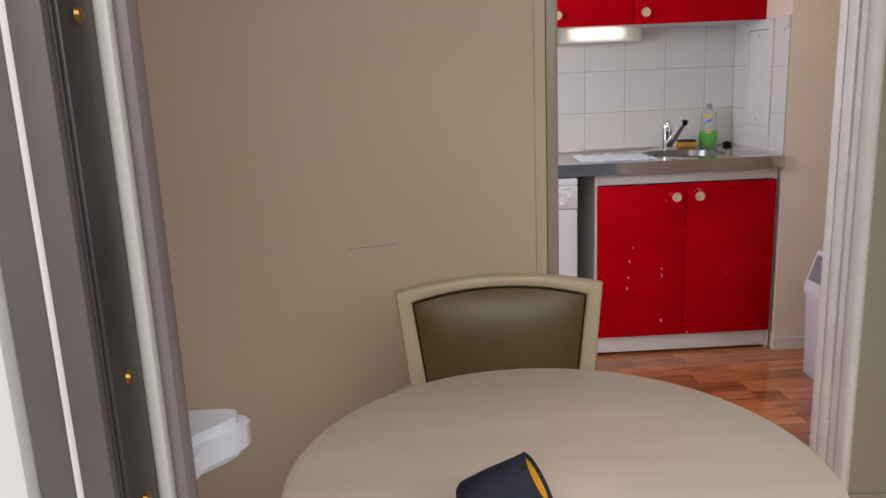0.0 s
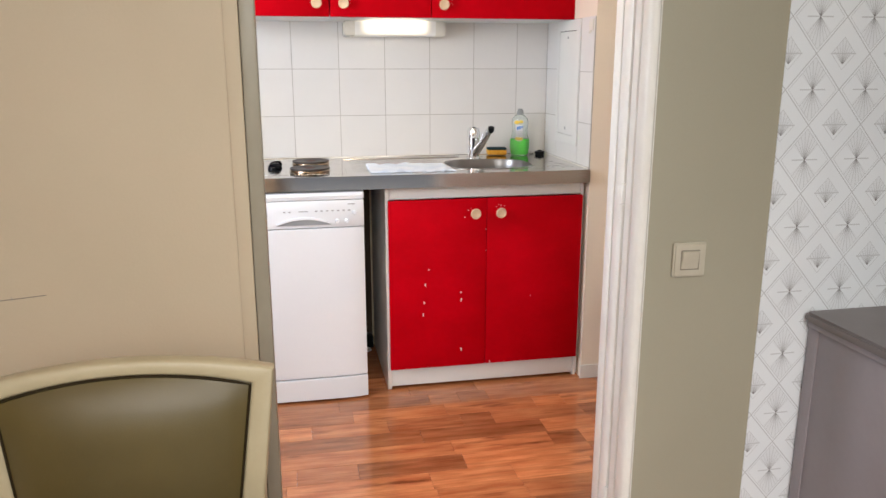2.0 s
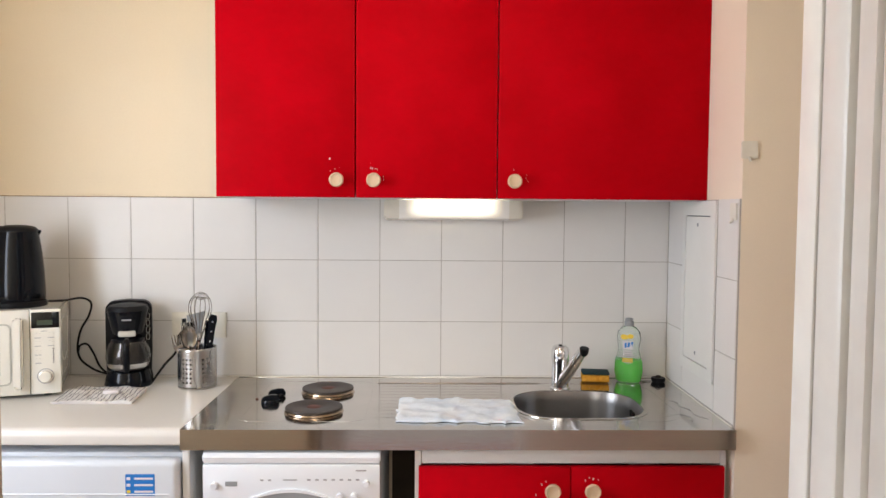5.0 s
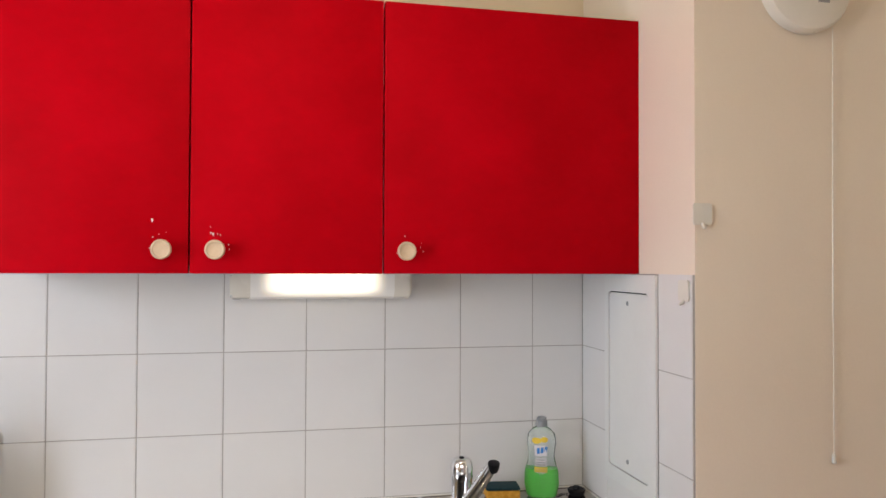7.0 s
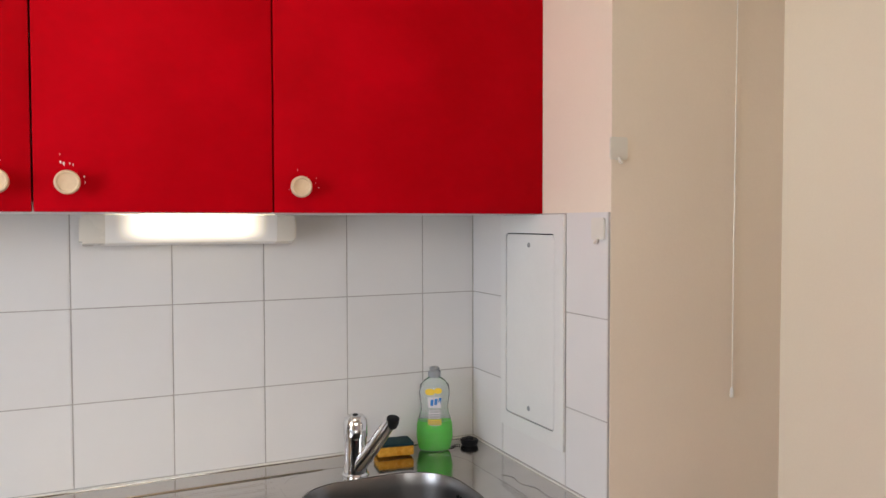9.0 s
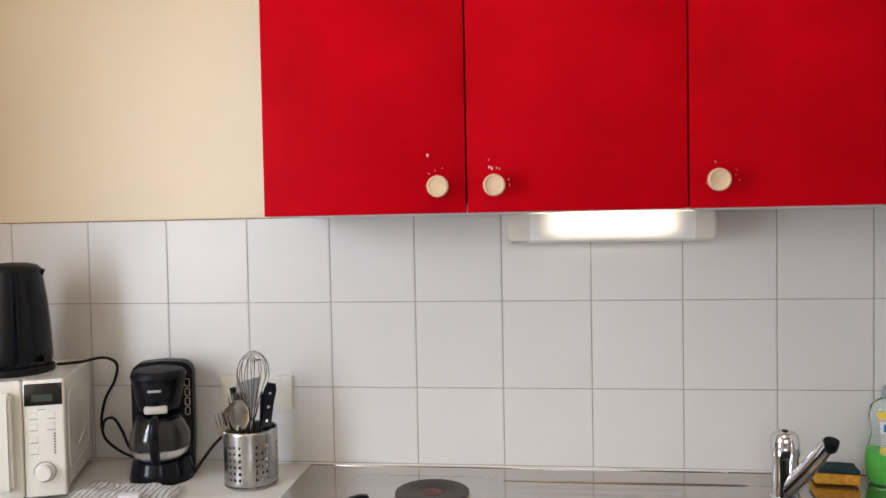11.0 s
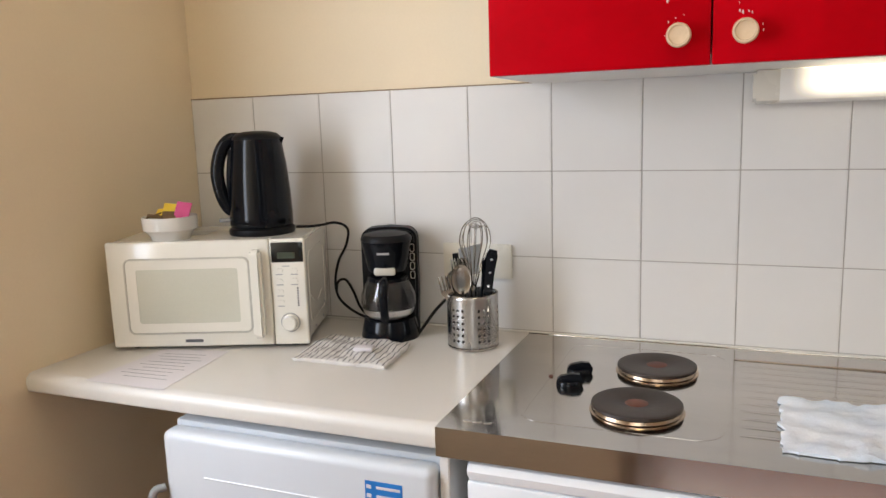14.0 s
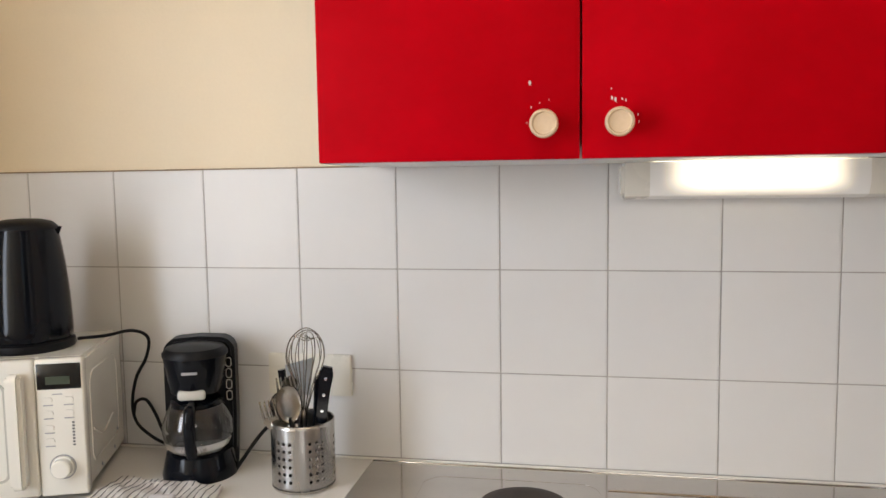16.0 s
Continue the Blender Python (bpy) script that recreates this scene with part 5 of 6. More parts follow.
# ---------------- tap, bottle, sponge, plug ----------------
tp = thing("tap", "chrome single-lever mixer tap behind the sink", "tap", (-0.238, -0.160, ZT))
tp.scale = (1.12, 1.12, 0.99)
part("body", lathe([(0, 0), (0.027, 0), (0.027, 0.004), (0.0235, 0.008), (0.0225, 0.03), (0.0225, 0.085), (0.0235, 0.088)], 32), M_CHROME, tp)
part("lever_cap", lathe([(0.0235, 0.088), (0.0245, 0.092), (0.0245, 0.120), (0.022, 0.132), (0.016, 0.138), (0, 0.139)], 32), M_CHROME, tp)
part("cap_dot", lathe([(0, 0.1385), (0.006, 0.1385), (0.005, 0.1405), (0, 0.141)], 14), M_BLACKM, tp)
sp_ = part("spout", tube([(0.002, -0.008, 0.022), (0.021, -0.034, 0.066), (0.040, -0.061, 0.116), (0.048, -0.073, 0.140)], (0.0175, 0.0120), 14, flat=1.0, smooth=4), M_CHROME, tp)
part("aerator", lathe([(0, -0.013), (0.0105, -0.013), (0.0125, -0.004), (0.0125, 0.010), (0, 0.012)], 18, m=Matrix.Translation((0.050, -0.076, 0.136)) @ Matrix.Rotation(radians(22), 4, "X")), M_BLACKM, sp_, "dark aerator tip")

bt = thing("washing_up_bottle", "clear bottle half full of green washing-up liquid", "bottle", (0.002, -0.066, ZT), -24)
bt.scale = (1.15, 1.15, 0.985)
part("shell", lathe([(0, 0.001), (0.030, 0.001), (0.034, 0.006), (0.0395, 0.035), (0.0385, 0.068), (0.0305, 0.100), (0.0295, 0.115), (0.0335, 0.145), (0.031, 0.168), (0.020, 0.182), (0.0125, 0.187), (0.0125, 0.192)], 36, squash=0.62), M_CLEAR, bt)
part("liquid", lathe([(0, 0.003), (0.029, 0.003), (0.033, 0.008), (0.0386, 0.035), (0.0376, 0.068), (0.0357, 0.0765), (0, 0.0765)], 36, squash=0.60), M_GREEN, bt, "green washing-up liquid")
part("collar", lathe([(0.0125, 0.187), (0.0135, 0.188), (0.0135, 0.202), (0.0115, 0.204), (0, 0.204)], 24), M_GREYP, bt, "silver grey cap")
part("cap", lathe([(0, 0.204), (0.010, 0.204), (0.0115, 0.209), (0.008, 0.213), (0, 0.214)], 20), M_GREYP, bt)


def wrap(z0, z1, w, r0, r1, material, name, label=""):
    tmp = bmesh.new()
    n = 8
    lo, hi = [], []
    for k in range(n + 1):
        a = -math.pi / 2 + w * (k / n - 0.5)
        lo.append(tmp.verts.new((r0 * math.cos(a), 0.62 * r0 * math.sin(a), z0)))
        hi.append(tmp.verts.new((r1 * math.cos(a), 0.62 * r1 * math.sin(a), z1)))
    for k in range(n):
        tmp.faces.new((lo[k], lo[k + 1], hi[k + 1], hi[k]))
    ob = part(name, absorb(bmesh.new(), tmp), material, bt, label)
    return ob


wrap(0.112, 0.140, 0.95, 0.0296, 0.0330, M_PAPER, "label_field", "white curved label")
for k in range(3):
    a0 = -0.30 + 0.27 * k
    tmp = bmesh.new()
    q = []
    for a, z, rr in ((a0, 0.1175 + 0.002 * k, 0.0307), (a0 + 0.20, 0.1185 + 0.002 * k, 0.0309), (a0 + 0.23, 0.1345 + 0.002 * k, 0.0332), (a0 + 0.03, 0.1335 + 0.002 * k, 0.0331)):
        q.append(tmp.verts.new((rr * math.cos(a - math.pi / 2), 0.62 * rr * math.sin(a - math.pi / 2), z)))
    tmp.faces.new(q)
    part("label_emblem", absorb(bmesh.new(), tmp), M_BLUE, bt, "blue emblem on the label")
for a0, z0, ra, rb in ((-0.30, 0.153, 0.34, 0.0085), (0.22, 0.156, 0.26, 0.0075)):
    tmp = bmesh.new()
    ringv = []
    for k in range(14):
        w = 2 * math.pi * k / 14
        a, z = a0 + ra * math.cos(w) - math.pi / 2, z0 + rb * math.sin(w)
        ringv.append(tmp.verts.new((0.0345 * math.cos(a), 0.62 * 0.0345 * math.sin(a), z)))
    tmp.faces.new(ringv)
    part("label_fruit", absorb(bmesh.new(), tmp), M_YEL, bt, "yellow lemon print")
wrap(0.085, 0.109, 0.85, 0.0332, 0.0292, M_PAPER, "label_field", "pale printed label")
for k in range(3):
    wrap(0.089 + 0.006 * k, 0.0910 + 0.006 * k, 0.62, 0.0332 - 0.001 * k, 0.0329 - 0.001 * k, M_INKL, "label_print")
wrap(0.070, 0.084, 0.85, 0.0360, 0.0350, M_YEL, "label_band", "yellow label band")
wrap(0.064, 0.070, 0.6, 0.0364, 0.0362, M_PAPER, "label_field")

sg = thing("sponge", "yellow scouring sponge with dark green pad", "sponge", (-0.105, -0.058, ZT + 0.004), -8)
part("foam", box(-0.044, 0.044, -0.030, 0.030, 0, 0.023, 0.004), M_SPONGE, sg)
part("scourer", box(-0.044, 0.044, -0.030, 0.030, 0.0232, 0.032, 0.003), M_SCOUR, sg, "dark green scouring pad")
pg = thing("sink_plug", "black rubber sink plug with a bead chain", "sink plug", (0.100, -0.066, ZT), 10)
pg.scale = (1.0, 1.0, 0.72)
part("stopper", lathe([(0, 0), (0.019, 0), (0.022, 0.008), (0.0235, 0.018), (0.021, 0.022), (0.010, 0.022), (0.008, 0.030), (0, 0.031)], 24), M_BLACKM, pg)
for k in range(9):
    part("chain_bead", lathe([(0, -0.0028), (0.0026, -0.001), (0.0026, 0.001), (0, 0.0028)], 8, m=Matrix.Translation((-0.024 - 0.0055 * k, 0.010 + 0.004 * math.sin(k * 0.9), 0.003))), M_LEAFM, pg)

# ---------------- lamp under the wall cabinet ----------------
lp = thing("under_cabinet_lamp", "lit white fluorescent lamp under the wall cabinet", "lamp", (0, 0, 0))
lprof = [(-0.004, 1.466), (-0.004, 1.405), (-0.070, 1.402), (-0.092, 1.408), (-0.100, 1.425), (-0.100, 1.466)]
part("end_cap", prism(lprof, "x", -0.792, -0.738, bevel=0.006), M_CREAM, lp, "cream plastic end cap")
part("end_cap", prism(lprof, "x", -0.402, -0.352, bevel=0.006), M_CREAM, lp, "cream plastic end cap")
part("back_plate", box(-0.738, -0.402, -0.020, -0.004, 1.405, 1.464), M_WHITE, lp)
dprof = [(-0.070, 1.4022), (-0.0918, 1.4082), (-0.0997, 1.4252), (-0.0997, 1.4664), (-0.094, 1.4664), (-0.094, 1.427), (-0.0865, 1.4115), (-0.066, 1.406), (-0.022, 1.407), (-0.022, 1.405)]
part("diffuser", prism(dprof, "x", -0.7450, -0.3950), M_DIFF, lp, "glowing translucent diffuser")
part("tube", tube([(-0.695, -0.058, 1.437), (-0.57, -0.058, 1.437), (-0.445, -0.058, 1.437)], 0.013, 12, flat=1.0, smooth=2), M_TUBE, lp, "bright fluorescent tube")

# ---------------- access panel and adhesive hooks on the shaft ----------------
ap = thing("access_panel", "white painted service access panel in the tiles", "access panel", (0.145, 0, 0))
part("frame", ring_plate(round_rect(-0.436, -0.164, 0.958, 1.466, 0.003, 2), round_rect(-0.402, -0.188, 0.992, 1.424, 0.010, 2), "x", 0.0, -0.006), M_WHITE, ap)
pd = part("door", prism(round_rect(-0.400, -0.190, 0.994, 1.421, 0.010, 3), "x", 0.004, -0.0045, bevel=0.001), M_WHITE, ap)
part("gap", box(-0.0038, 0.0005, -0.400, -0.188, 1.4215, 1.4238), M_SCREEN, ap)
for z in (1.397, 1.020):
    part("screw", lathe([(0, 0), (0.006, 0), (0.005, 0.0015), (0, 0.002)], 12, m=Matrix.Translation((-0.0045, -0.293, z)) @ Matrix.Rotation(-math.pi / 2, 4, "Y")), M_GREYP, pd)


def hook(at, turn, label):
    h = thing("adhesive_hook", label, "hook", at, turn)
    part("plate", prism(round_rect(-0.021, 0.021, -0.022, 0.022, 0.005, 3), "y", 0.0, -0.004, bevel=0.001), M_CREAM, h)
    part("peg", tube([(0, -0.003, -0.018), (0, -0.008, -0.027), (0, -0.012, -0.026)], 0.0035, 8, smooth=3), M_CREAM, h)
    return h


hook_w = hook((0.166, -0.5835, 1.592), 0, "small white adhesive hook on the beige wall")
hook_t = hook((0.1445, -0.553, 1.436), -90, "small white adhesive hook on the tiles")

# ---------------- extractor with pull cord ----------------
vx = thing("ventilation_unit", "round cream wall extractor with a pull cord", "extractor", (0.398, -0.583, 2.076))
rot = Matrix.Rotation(math.pi / 2, 4, "X")
part("cover", lathe([(0.100, 0.0), (0.104, 0.004), (0.104, 0.018), (0.098, 0.028), (0.080, 0.034), (0.04, 0.037), (0, 0.038)], 48, m=rot), M_CREAM, vx)
part("badge", box(0.012, 0.038, -0.0375, -0.034, -0.045, -0.039), M_INKL, vx, "small grey maker's badge")
cd = part("pull_cord", tube([(0.066, -0.010, -0.085), (0.066, -0.006, -0.5), (0.065, -0.006, -0.98)], 0.0012, 6, smooth=2), M_CREAM, vx, "cream pull cord")
part("cord_end", lathe([(0, -0.016), (0.005, -0.013), (0.0045, 0.0), (0.002, 0.008), (0, 0.008)], 12, m=Matrix.Translation((0.065, -0.006, -0.985))), M_CREAM, cd)

skew = Matrix.Translation((0.147, 0, 0)) @ Matrix.Rotation(radians(-0.97), 4, "Z") @ Matrix.Translation((-0.147, 0, 0))
for ob in (wall_shaft, base_sh, ap, hook_w, hook_t, vx):
    ob.matrix_world = skew @ ob.matrix_world

# ---------------- light switch ----------------
sw = thing("light_switch", "cream single light switch on the partition wall", "light switch", (-0.1255, YP0, 0.843))
part("plate", prism(round_rect(-0.041, 0.041, -0.041, 0.041, 0.004, 3), "y", 0, -0.012, bevel=0.0075), M_SWITCH, sw)
part("rocker", prism([(-0.0125, -0.0215), (-0.0185, 0.0215), (-0.009, 0.0215), (-0.009, -0.0215)], "x", -0.0215, 0.0215, bevel=0.0015), M_SWITCH, sw)
part("rocker_gap", ring_plate(round_rect(-0.024, 0.024, -0.024, 0.024, 0.002, 2), round_rect(-0.0217, 0.0217, -0.0217, 0.0217, 0.002, 2), "y", -0.0115, -0.0124), M_ARM, sw)

# ---------------- waste bin ----------------
bn = thing("waste_bin", "white plastic swing-top bin by the shaft", "bin", (0.250, -0.955, ZF))
tmp = bmesh.new()
rings = []
for s, z in ((0.91, 0.0), (0.94, 0.006), (1.0, 0.355)):
    rings.append([tmp.verts.new((x * s, y * s, z)) for x, y in round_rect(-0.118, 0.118, -0.118, 0.118, 0.03, 4)])
for a, b in zip(rings, rings[1:]):
    for i in range(len(a)):
        tmp.faces.new((a[i], a[(i + 1) % len(a)], b[(i + 1) % len(b)], b[i]))
tmp.faces.new(rings[0][::-1])
tmp.faces.new(rings[-1])
part("bucket", absorb(bmesh.new(), tmp), M_ENAMEL, bn)
part("collar", prism(round_rect(-0.126, 0.126, -0.126, 0.126, 0.034, 4), "z", 0.345, 0.372, bevel=0.006), M_ENAMEL, bn)
lidp = [(-0.122, 0.370), (0.122, 0.370), (0.118, 0.39), (0.072, 0.530), (-0.072, 0.530), (-0.118, 0.39)]
part("hood", prism(lidp, "y", -0.118, 0.118, bevel=0.008), M_ENAMEL, bn)
part("flap", prism([(-0.1135, 0.412), (-0.080, 0.514), (-0.076, 0.512), (-0.1095, 0.410)], "y", -0.095, 0.095), M_GREYP, bn, "grey swing flap")

# ---------------- round table ----------------
tb = thing("round_table", "round beige wood-effect dining table", "table", (-1.292, -2.911, 0))
tb.scale = (1.0, 1.0, 1.003)
part("tabletop", lathe([(0, 0.716), (0.354, 0.716), (0.362, 0.721), (0.365, 0.731), (0.362, 0.741), (0.355, 0.745), (0, 0.745)], 80), M_TABLE, tb)
part("column", lathe([(0.05, 0.01), (0.04, 0.08), (0.035, 0.4), (0.04, 0.66), (0.09, 0.711), (0, 0.711)], 28), M_CHAIR, tb)
part("foot_plate", lathe([(0, 0), (0.22, 0), (0.22, 0.012), (0.20, 0.022), (0.05, 0.035), (0, 0.035)], 40, m=Matrix.Translation((0, 0, ZF))), M_CHAIR, tb)
pc = thing("fabric_pouch", "navy padded pouch with yellow lining on the table", "pouch", (-1.380, -3.067, 0.7473), -8)
pr = lathe([(0, 0), (0.040, 0.001), (0.046, 0.010), (0.047, 0.05), (0.045, 0.10), (0.0455, 0.112), (0.041, 0.114), (0.040, 0.10), (0.041, 0.02), (0, 0.012)], 32, squash=0.8)
bmesh.ops.transform(pr, matrix=Matrix.Scale(0.80, 4) @ pose(-0.045, 0, 0.040, 0, 62, 0), verts=pr.verts[:])
part("shell", pr, M_NAVY, pc)
ln = lathe([(0.0395, 0.108), (0.0385, 0.06), (0.036, 0.025), (0, 0.02)], 32, squash=0.8)
bmesh.ops.transform(ln, matrix=Matrix.Scale(0.80, 4) @ pose(-0.045, 0, 0.040, 0, 62, 0), verts=ln.verts[:])
part("lining", ln, M_YLIN, pc, "bright yellow lining")

# ---------------- dining chairs ----------------


def back_y(z):
    return 0.205 + (z - 0.46) * 0.115


def chair_back(w0, w1, z0, z1, rise, n=14):
    """Outline of the curved back, seen from the front: narrower below, top rail arched."""
    top_ = [(-w1 + 2 * w1 * k / n, z1 + rise * (1 - (2 * k / n - 1) ** 2)) for k in range(n + 1)]
    bot_ = [(w0 - 2 * w0 * k / n, z0) for k in range(n + 1)]
    return top_ + bot_


def dining_chair(at, turn, label):
    ch = thing("dining_chair", label, "chair", at, turn)
    ch.scale = (1.0, 1.0, 1.004)
    shear = Matrix(((1, 0, 0, 0), (0, 1, 0.115, 0.205 - 0.46 * 0.115), (0, 0, 1, 0), (0, 0, 0, 1)))
    fo, fi = chair_back(0.185, 0.224, 0.47, 0.820, 0.027), chair_back(0.150, 0.187, 0.515, 0.797, 0.026)
    bm_ = bmesh.new()
    loops, ns = [], 20
    for (ox, oz), (ix, iz) in zip(fo, fi):
        mx_, mz_, hx, hz = (ox + ix) / 2, (oz + iz) / 2, (ox - ix) / 2, (oz - iz) / 2
        sec = []
        for k in range(ns):
            c, s_ = math.cos(2 * math.pi * k / ns), math.sin(2 * math.pi * k / ns)
            c, s_ = math.copysign(abs(c) ** 0.55, c), math.copysign(abs(s_) ** 0.55, s_)
            sec.append(bm_.verts.new((mx_ + hx * c, -0.016 * s_, mz_ + hz * c)))
        loops.append(sec)
    for q in range(len(loops)):
        a_, b_ = loops[q], loops[(q + 1) % len(loops)]
        for k in range(ns):
            bm_.faces.new((a_[k], a_[(k + 1) % ns], b_[(k + 1) % ns], b_[k]))
    bmesh.ops.recalc_face_normals(bm_, faces=bm_.faces[:])
    bmesh.ops.transform(bm_, matrix=shear, verts=bm_.verts[:])
    bf = part("back_frame", bm_, M_CHAIR, ch)
    tmp = bmesh.new()
    nx, nz = 16, 12
    g = []
    for j in range(nz + 1):
        v = j / nz
        row = []
        for i in range(nx + 1):
            u = 2 * i / nx - 1
            w = 0.151 + 0.036 * v
            z = 0.514 + v * (0.284 + 0.026 * (1 - u * u))
            puff = 0.034 * (1 - u ** 2) ** 0.6 * (1 - (2 * v - 1) ** 4) ** 0.8
            row.append(tmp.verts.new((u * w, -0.009 - puff, z)))
        g.append(row)
    for j in range(nz):
        for i in range(nx):
            tmp.faces.new((g[j][i], g[j][i + 1], g[j + 1][i + 1], g[j + 1][i]))
    ret = bmesh.ops.extrude_face_region(tmp, geom=tmp.faces[:])
    bmesh.ops.translate(tmp, verts=[v for v in ret["geom"] if isinstance(v, bmesh.types.BMVert)], vec=(0, 0.014, 0))
    bmesh.ops.recalc_face_normals(tmp, faces=tmp.faces[:])
    bmesh.ops.transform(tmp, matrix=shear, verts=tmp.verts[:])
    part("backrest", absorb(bmesh.new(), tmp), M_OLIVE, ch, "padded olive leather backrest")
    loop = [(x * 0.992, -0.0115, 0.6485 + (z - 0.6485) * 0.992) for x, z in fi]
    bm_ = tube(loop + [loop[0]], 0.0022, 6, smooth=0)
    bmesh.ops.transform(bm_, matrix=shear, verts=bm_.verts[:])
    part("piping", bm_, M_PIPING, bf, "dark piping round the pad")
    part("seat", prism(round_rect(-0.215, 0.215, -0.215, 0.195, 0.05, 5), "z", 0.42, 0.475, bevel=0.016), M_OLIVE, ch, "padded olive leather seat")
    part("seat_frame", prism(round_rect(-0.212, 0.212, -0.212, 0.200, 0.045, 5), "z", 0.372, 0.419, bevel=0.004), M_CHAIR, ch)
    for x in (-0.190, 0.190):
        part("leg", tube([(x, -0.185, ZF), (x, -0.185, 0.2), (x, -0.185, 0.385)], (0.014, 0.020), 12, smooth=2), M_CHAIR, ch)
        part("leg", tube([(x * 0.98, 0.255, ZF), (x * 0.98, 0.205, 0.22), (x * 0.98, back_y(0.46), 0.46), (x * 1.0, back_y(0.54), 0.54)], (0.014, 0.017), 12, smooth=4), M_CHAIR, ch)
        s = 1 if x > 0 else -1
        lo, w = (0.035, -0.022) if s > 0 else (0.0, 0.0)  # the worn arm has sagged on its screws
        part("armrest", tube([(s * 0.192, back_y(0.61), 0.612 - lo), (s * (0.232 + w), 0.15, 0.604 - lo), (s * (0.256 + w), -0.02, 0.592 - lo), (s * (0.256 + w), -0.11, 0.580 - lo)], (0.018, 0.034), 12, flat=0.70, smooth=5), M_CHAIR, ch)
        part("arm_post", tube([(s * 0.205, -0.10, 0.40), (s * (0.235 + w), -0.105, 0.52), (s * (0.253 + w), -0.090, 0.580 - lo)], (0.016, 0.014), 10, smooth=4), M_CHAIR, ch)
    return ch


chair = dining_chair((-1.295, -2.520, 0), 0, "cream-framed armchair with olive leather back at the round table")

# ---------------- heater ----------------
ht = thing("wall_heater", "white electric panel heater on the red wall", "heater", (XW, -2.40, 0))
part("case", box(0.018, 0.105, -0.46, 0.455, 0.16, 0.660, 0.008, 3), M_HEAT, ht)
part("bracket", box(0.001, 0.019, -0.3, 0.3, 0.25, 0.58), M_GREYP, ht)
for k in range(2):
    part("vent_slot", box(0.1045, 0.1062, -0.43, 0.425, 0.618 + 0.017 * k, 0.627 + 0.017 * k), M_SCREEN, ht, "dark outlet slot")

# ---------------- sideboard ----------------
sb = thing("sideboard", "lavender-grey painted sideboard against the wallpaper", "sideboard", (0.199, YP0 - 0.004, -0.008))
part("top", prism(round_rect(0.0, 1.25, -0.46, -0.001, 0.012, 3), "z", 0.678, 0.703, bevel=0.006), M_SIDET, sb, "taupe moulded top")
part("moulding", box(0.010, 1.24, -0.452, -0.003, 0.662, 0.6775, 0.004), M_SIDEB, sb)
part("side", box(0.020, 0.040, -0.440, -0.004, 0.05, 0.661, 0.003), M_SIDEB, sb)
part("side", box(1.21, 1.23, -0.440, -0.004, 0.05, 0.661, 0.003), M_SIDEB, sb)
part("front_post", box(0.016, 0.060, -0.447, -0.405, ZF, 0.661, 0.004), M_SIDEB, sb)
part("back_post", box(0.016, 0.050, -0.040, -0.003, ZF, 0.661, 0.003), M_SIDEB, sb)
part("bottom", box(0.040, 1.21, -0.435, -0.006, 0.05, 0.07), M_SIDEB, sb)
for x0, x1 in ((0.062, 0.632), (0.637, 1.208)):
    dd = part("door", box(x0, x1, -0.446, -0.428, 0.075, 0.655, 0.004), M_SIDEB, sb)
    part("knob", lathe([(0, 0), (0.006, 0), (0.006, 0.012), (0.013, 0.018), (0.012, 0.024), (0, 0.026)], 18, m=Matrix.Translation(((x1 - 0.04) if x0 < 0.3 else (x0 + 0.04), -0.446, 0.40)) @ Matrix.Rotation(math.pi / 2, 4, "X")), M_LEAFM, dd)

# ---------------- kitchen ceiling lamp ----------------
cl = thing("ceiling_lamp", "lit warm opal globe lamp on the kitchen ceiling", "lamp", (-0.75, -1.15, 2.5))
part("rose", lathe([(0, -0.03), (0.05, -0.028), (0.06, -0.008), (0.06, -0.001), (0, -0.001)], 28), M_FRAME, cl)
part("globe", lathe([(0.028, -0.03), (0.07, -0.05), (0.098, -0.09), (0.105, -0.13), (0.095, -0.175), (0.06, -0.21), (0, -0.225)], 32), M_GLOBE, cl, "glowing opal glass globe")

# ---------------- wall tiles ----------------
P = 0.2025
shared = {}


def tile(w, h, axis, parent, at):
    """One glazed tile with softened edges; alike tiles share a mesh."""
    key = (round(w, 4), round(h, 4), axis)
    if key not in shared:
        g = 0.0013
        if axis == "y":
            b_ = prism([(g, g), (w - g, g), (w - g, h - g), (g, h - g)], "y", 0.0, -0.0058, bevel=0.0009)
        else:
            b_ = prism([(-w + g, g), (-g, g), (-g, h - g), (-w + g, h - g)], "x", 0.0, -0.0058, bevel=0.0009)
        shared[key] = mesh_of("tile", b_, M_TILE)
    ob = new("tile", shared[key])
    ob.parent = parent
    ob.location = at
    return ob


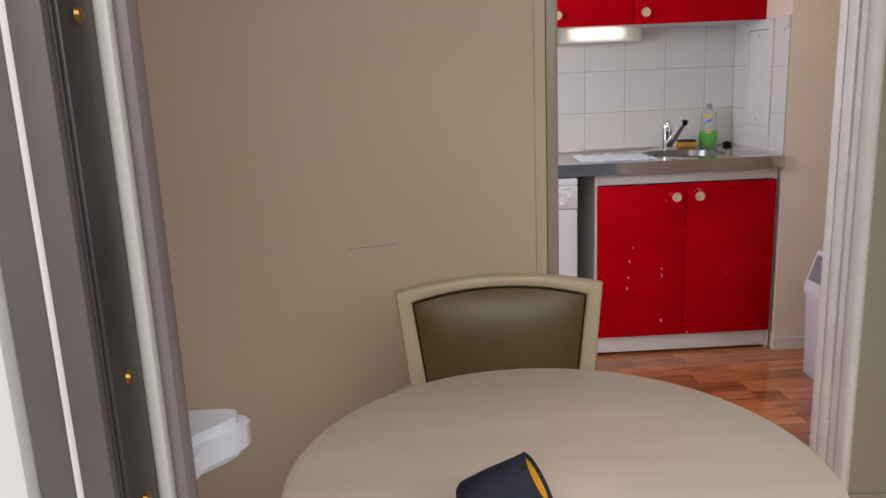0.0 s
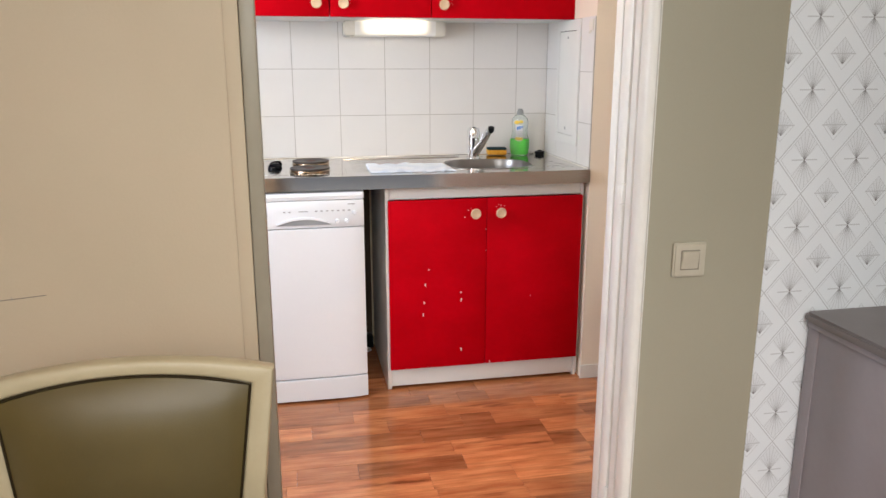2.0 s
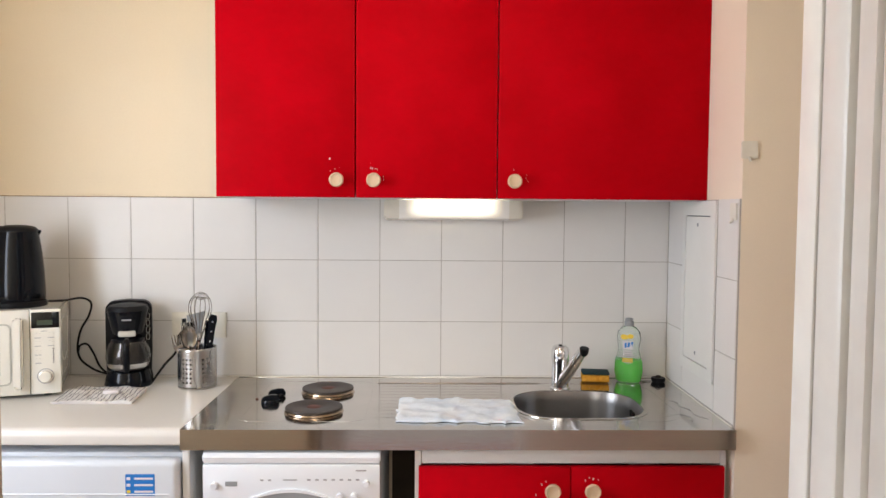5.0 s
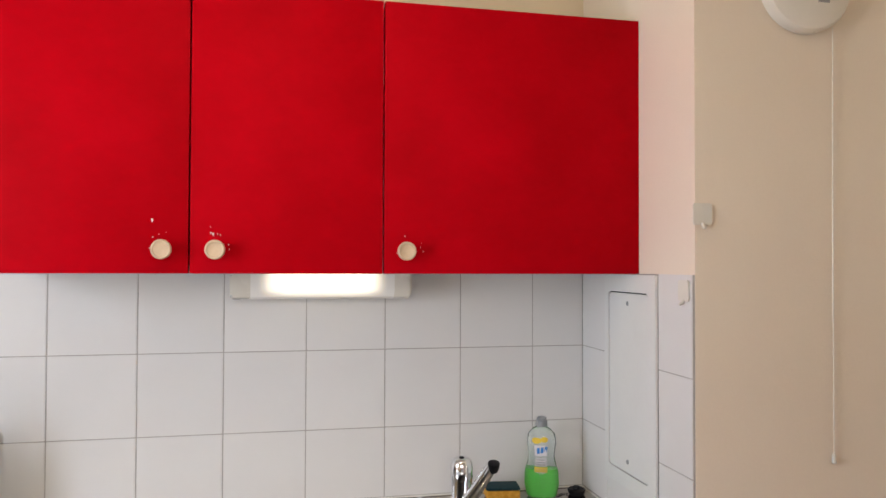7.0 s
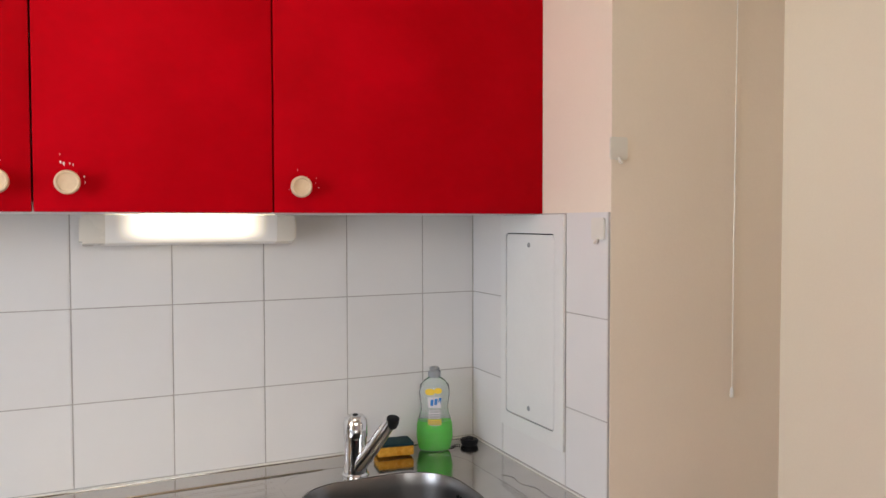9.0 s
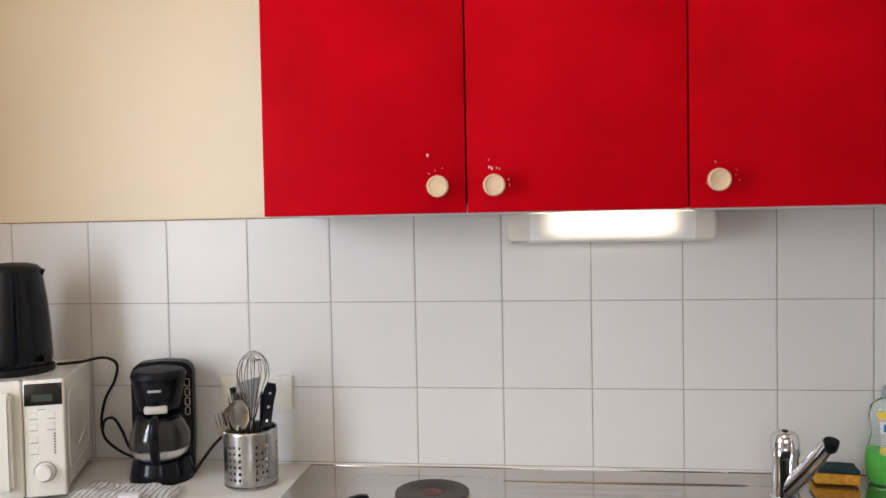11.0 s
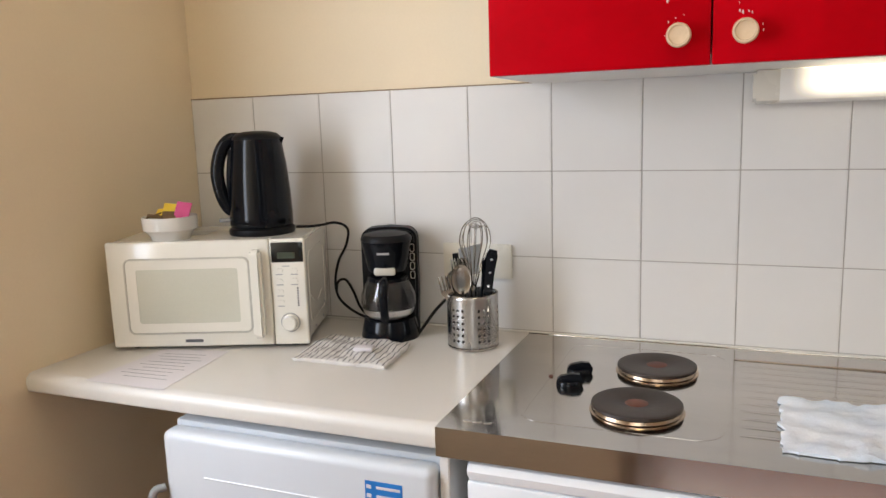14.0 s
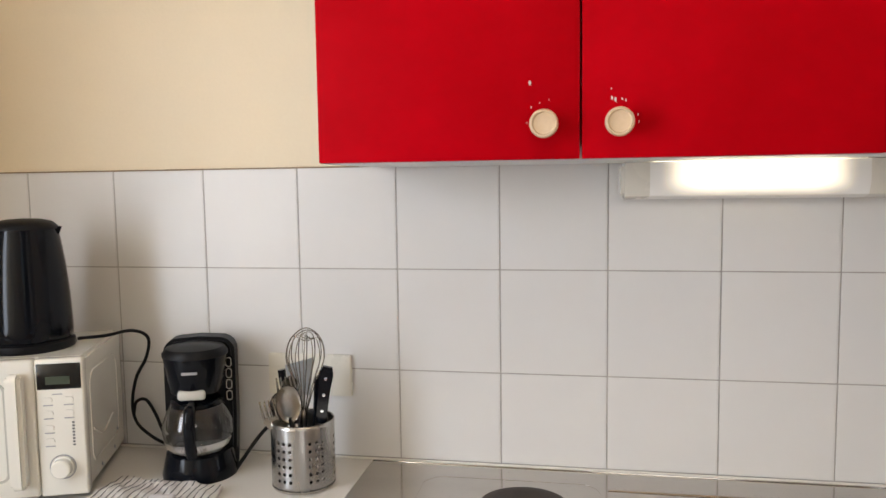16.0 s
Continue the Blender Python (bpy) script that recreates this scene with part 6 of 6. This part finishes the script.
grout = part("grout", box(XW, 0.147, 0.0015, 0.0055, ZT - 0.02, 1.4685), M_GROUT, wall_north)
for j, (z0, h) in enumerate(((1.2675, P), (1.065, P), (0.884, 0.181))):
    for i in range(11):
        tile(P, h, "y", wall_north, (-P * (i + 1), 0.006, z0))
    tile(0.146, h, "y", wall_north, (0.0, 0.006, z0))
part("grout", box(0.1468, 0.1508, -0.5815, 0.0, ZT - 0.02, 1.4685), M_GROUT, wall_shaft)
for j, (z0, h) in enumerate(((1.2675, P), (1.065, P), (0.884, 0.181))):
    tile(0.163, h, "x", wall_shaft, (0.151, 0.0, z0))
for z0, h in ((1.2585, 0.2115), (1.056, P), (0.884, 0.172)):
    tile(0.1445, h, "x", wall_shaft, (0.151, -0.437, z0))
tile(0.273, 0.074, "x", wall_shaft, (0.151, -0.1635, 0.884))
part("tile_top_line", box(XW, -1.2540, -0.0014, 0.003, 1.4680, 1.4706), M_GROUTL, wall_north)
part("silicone_seam", tube([(XW, -0.004, ZT + 0.001), (-1.0, -0.004, ZT + 0.003), (0.143, -0.004, ZT + 0.003)], 0.0022, 6, smooth=2), M_FRAME, wall_north)
part("silicone_seam", tube([(0.142, -0.004, ZT + 0.002), (0.142, -0.3, ZT + 0.002), (0.142, -0.580, ZT + 0.002)], 0.0022, 6, smooth=2), M_FRAME, wall_shaft)

# ---------------- laminate floor strips ----------------
rnd = random.Random(11)
SW = 0.100
planks = {}
far = bmesh.new()
y = -0.02
row = 0
while y - SW > -3.44:
    x = XW + 0.003
    xe = XE - 0.003 if y > YP1 - 0.02 else 2.39
    x -= rnd.uniform(0.0, 0.3)
    while x < xe:
        ln_ = rnd.choice((0.12, 0.20, 0.28, 0.36, 0.46, 0.60))
        a, b = max(x, XW + 0.003), min(x + ln_, xe)
        if b - a > 0.03:
            near = -1.95 < y < -0.40 and -1.35 < a < 0.45
            if near:
                key = round(b - a, 2)
                if key not in planks:
                    planks[key] = mesh_of("plank", box(0, key - 0.0006, -SW + 0.0003, -0.0003, -0.0115, 0.0, 0.0006, 1), M_FLOOR, False)
                ob = new("plank", planks[key])
                ob.parent = floor
                ob.location = (a, y, ZF)
            else:
                box(a, b - 0.0006, y - SW + 0.0003, y - 0.0003, ZF - 0.0115, ZF, bm=far)
        x += ln_
    y -= SW
    row += 1
tagged(part("plank_rest", far, M_FLOOR, floor, "", False), kind="stuff")
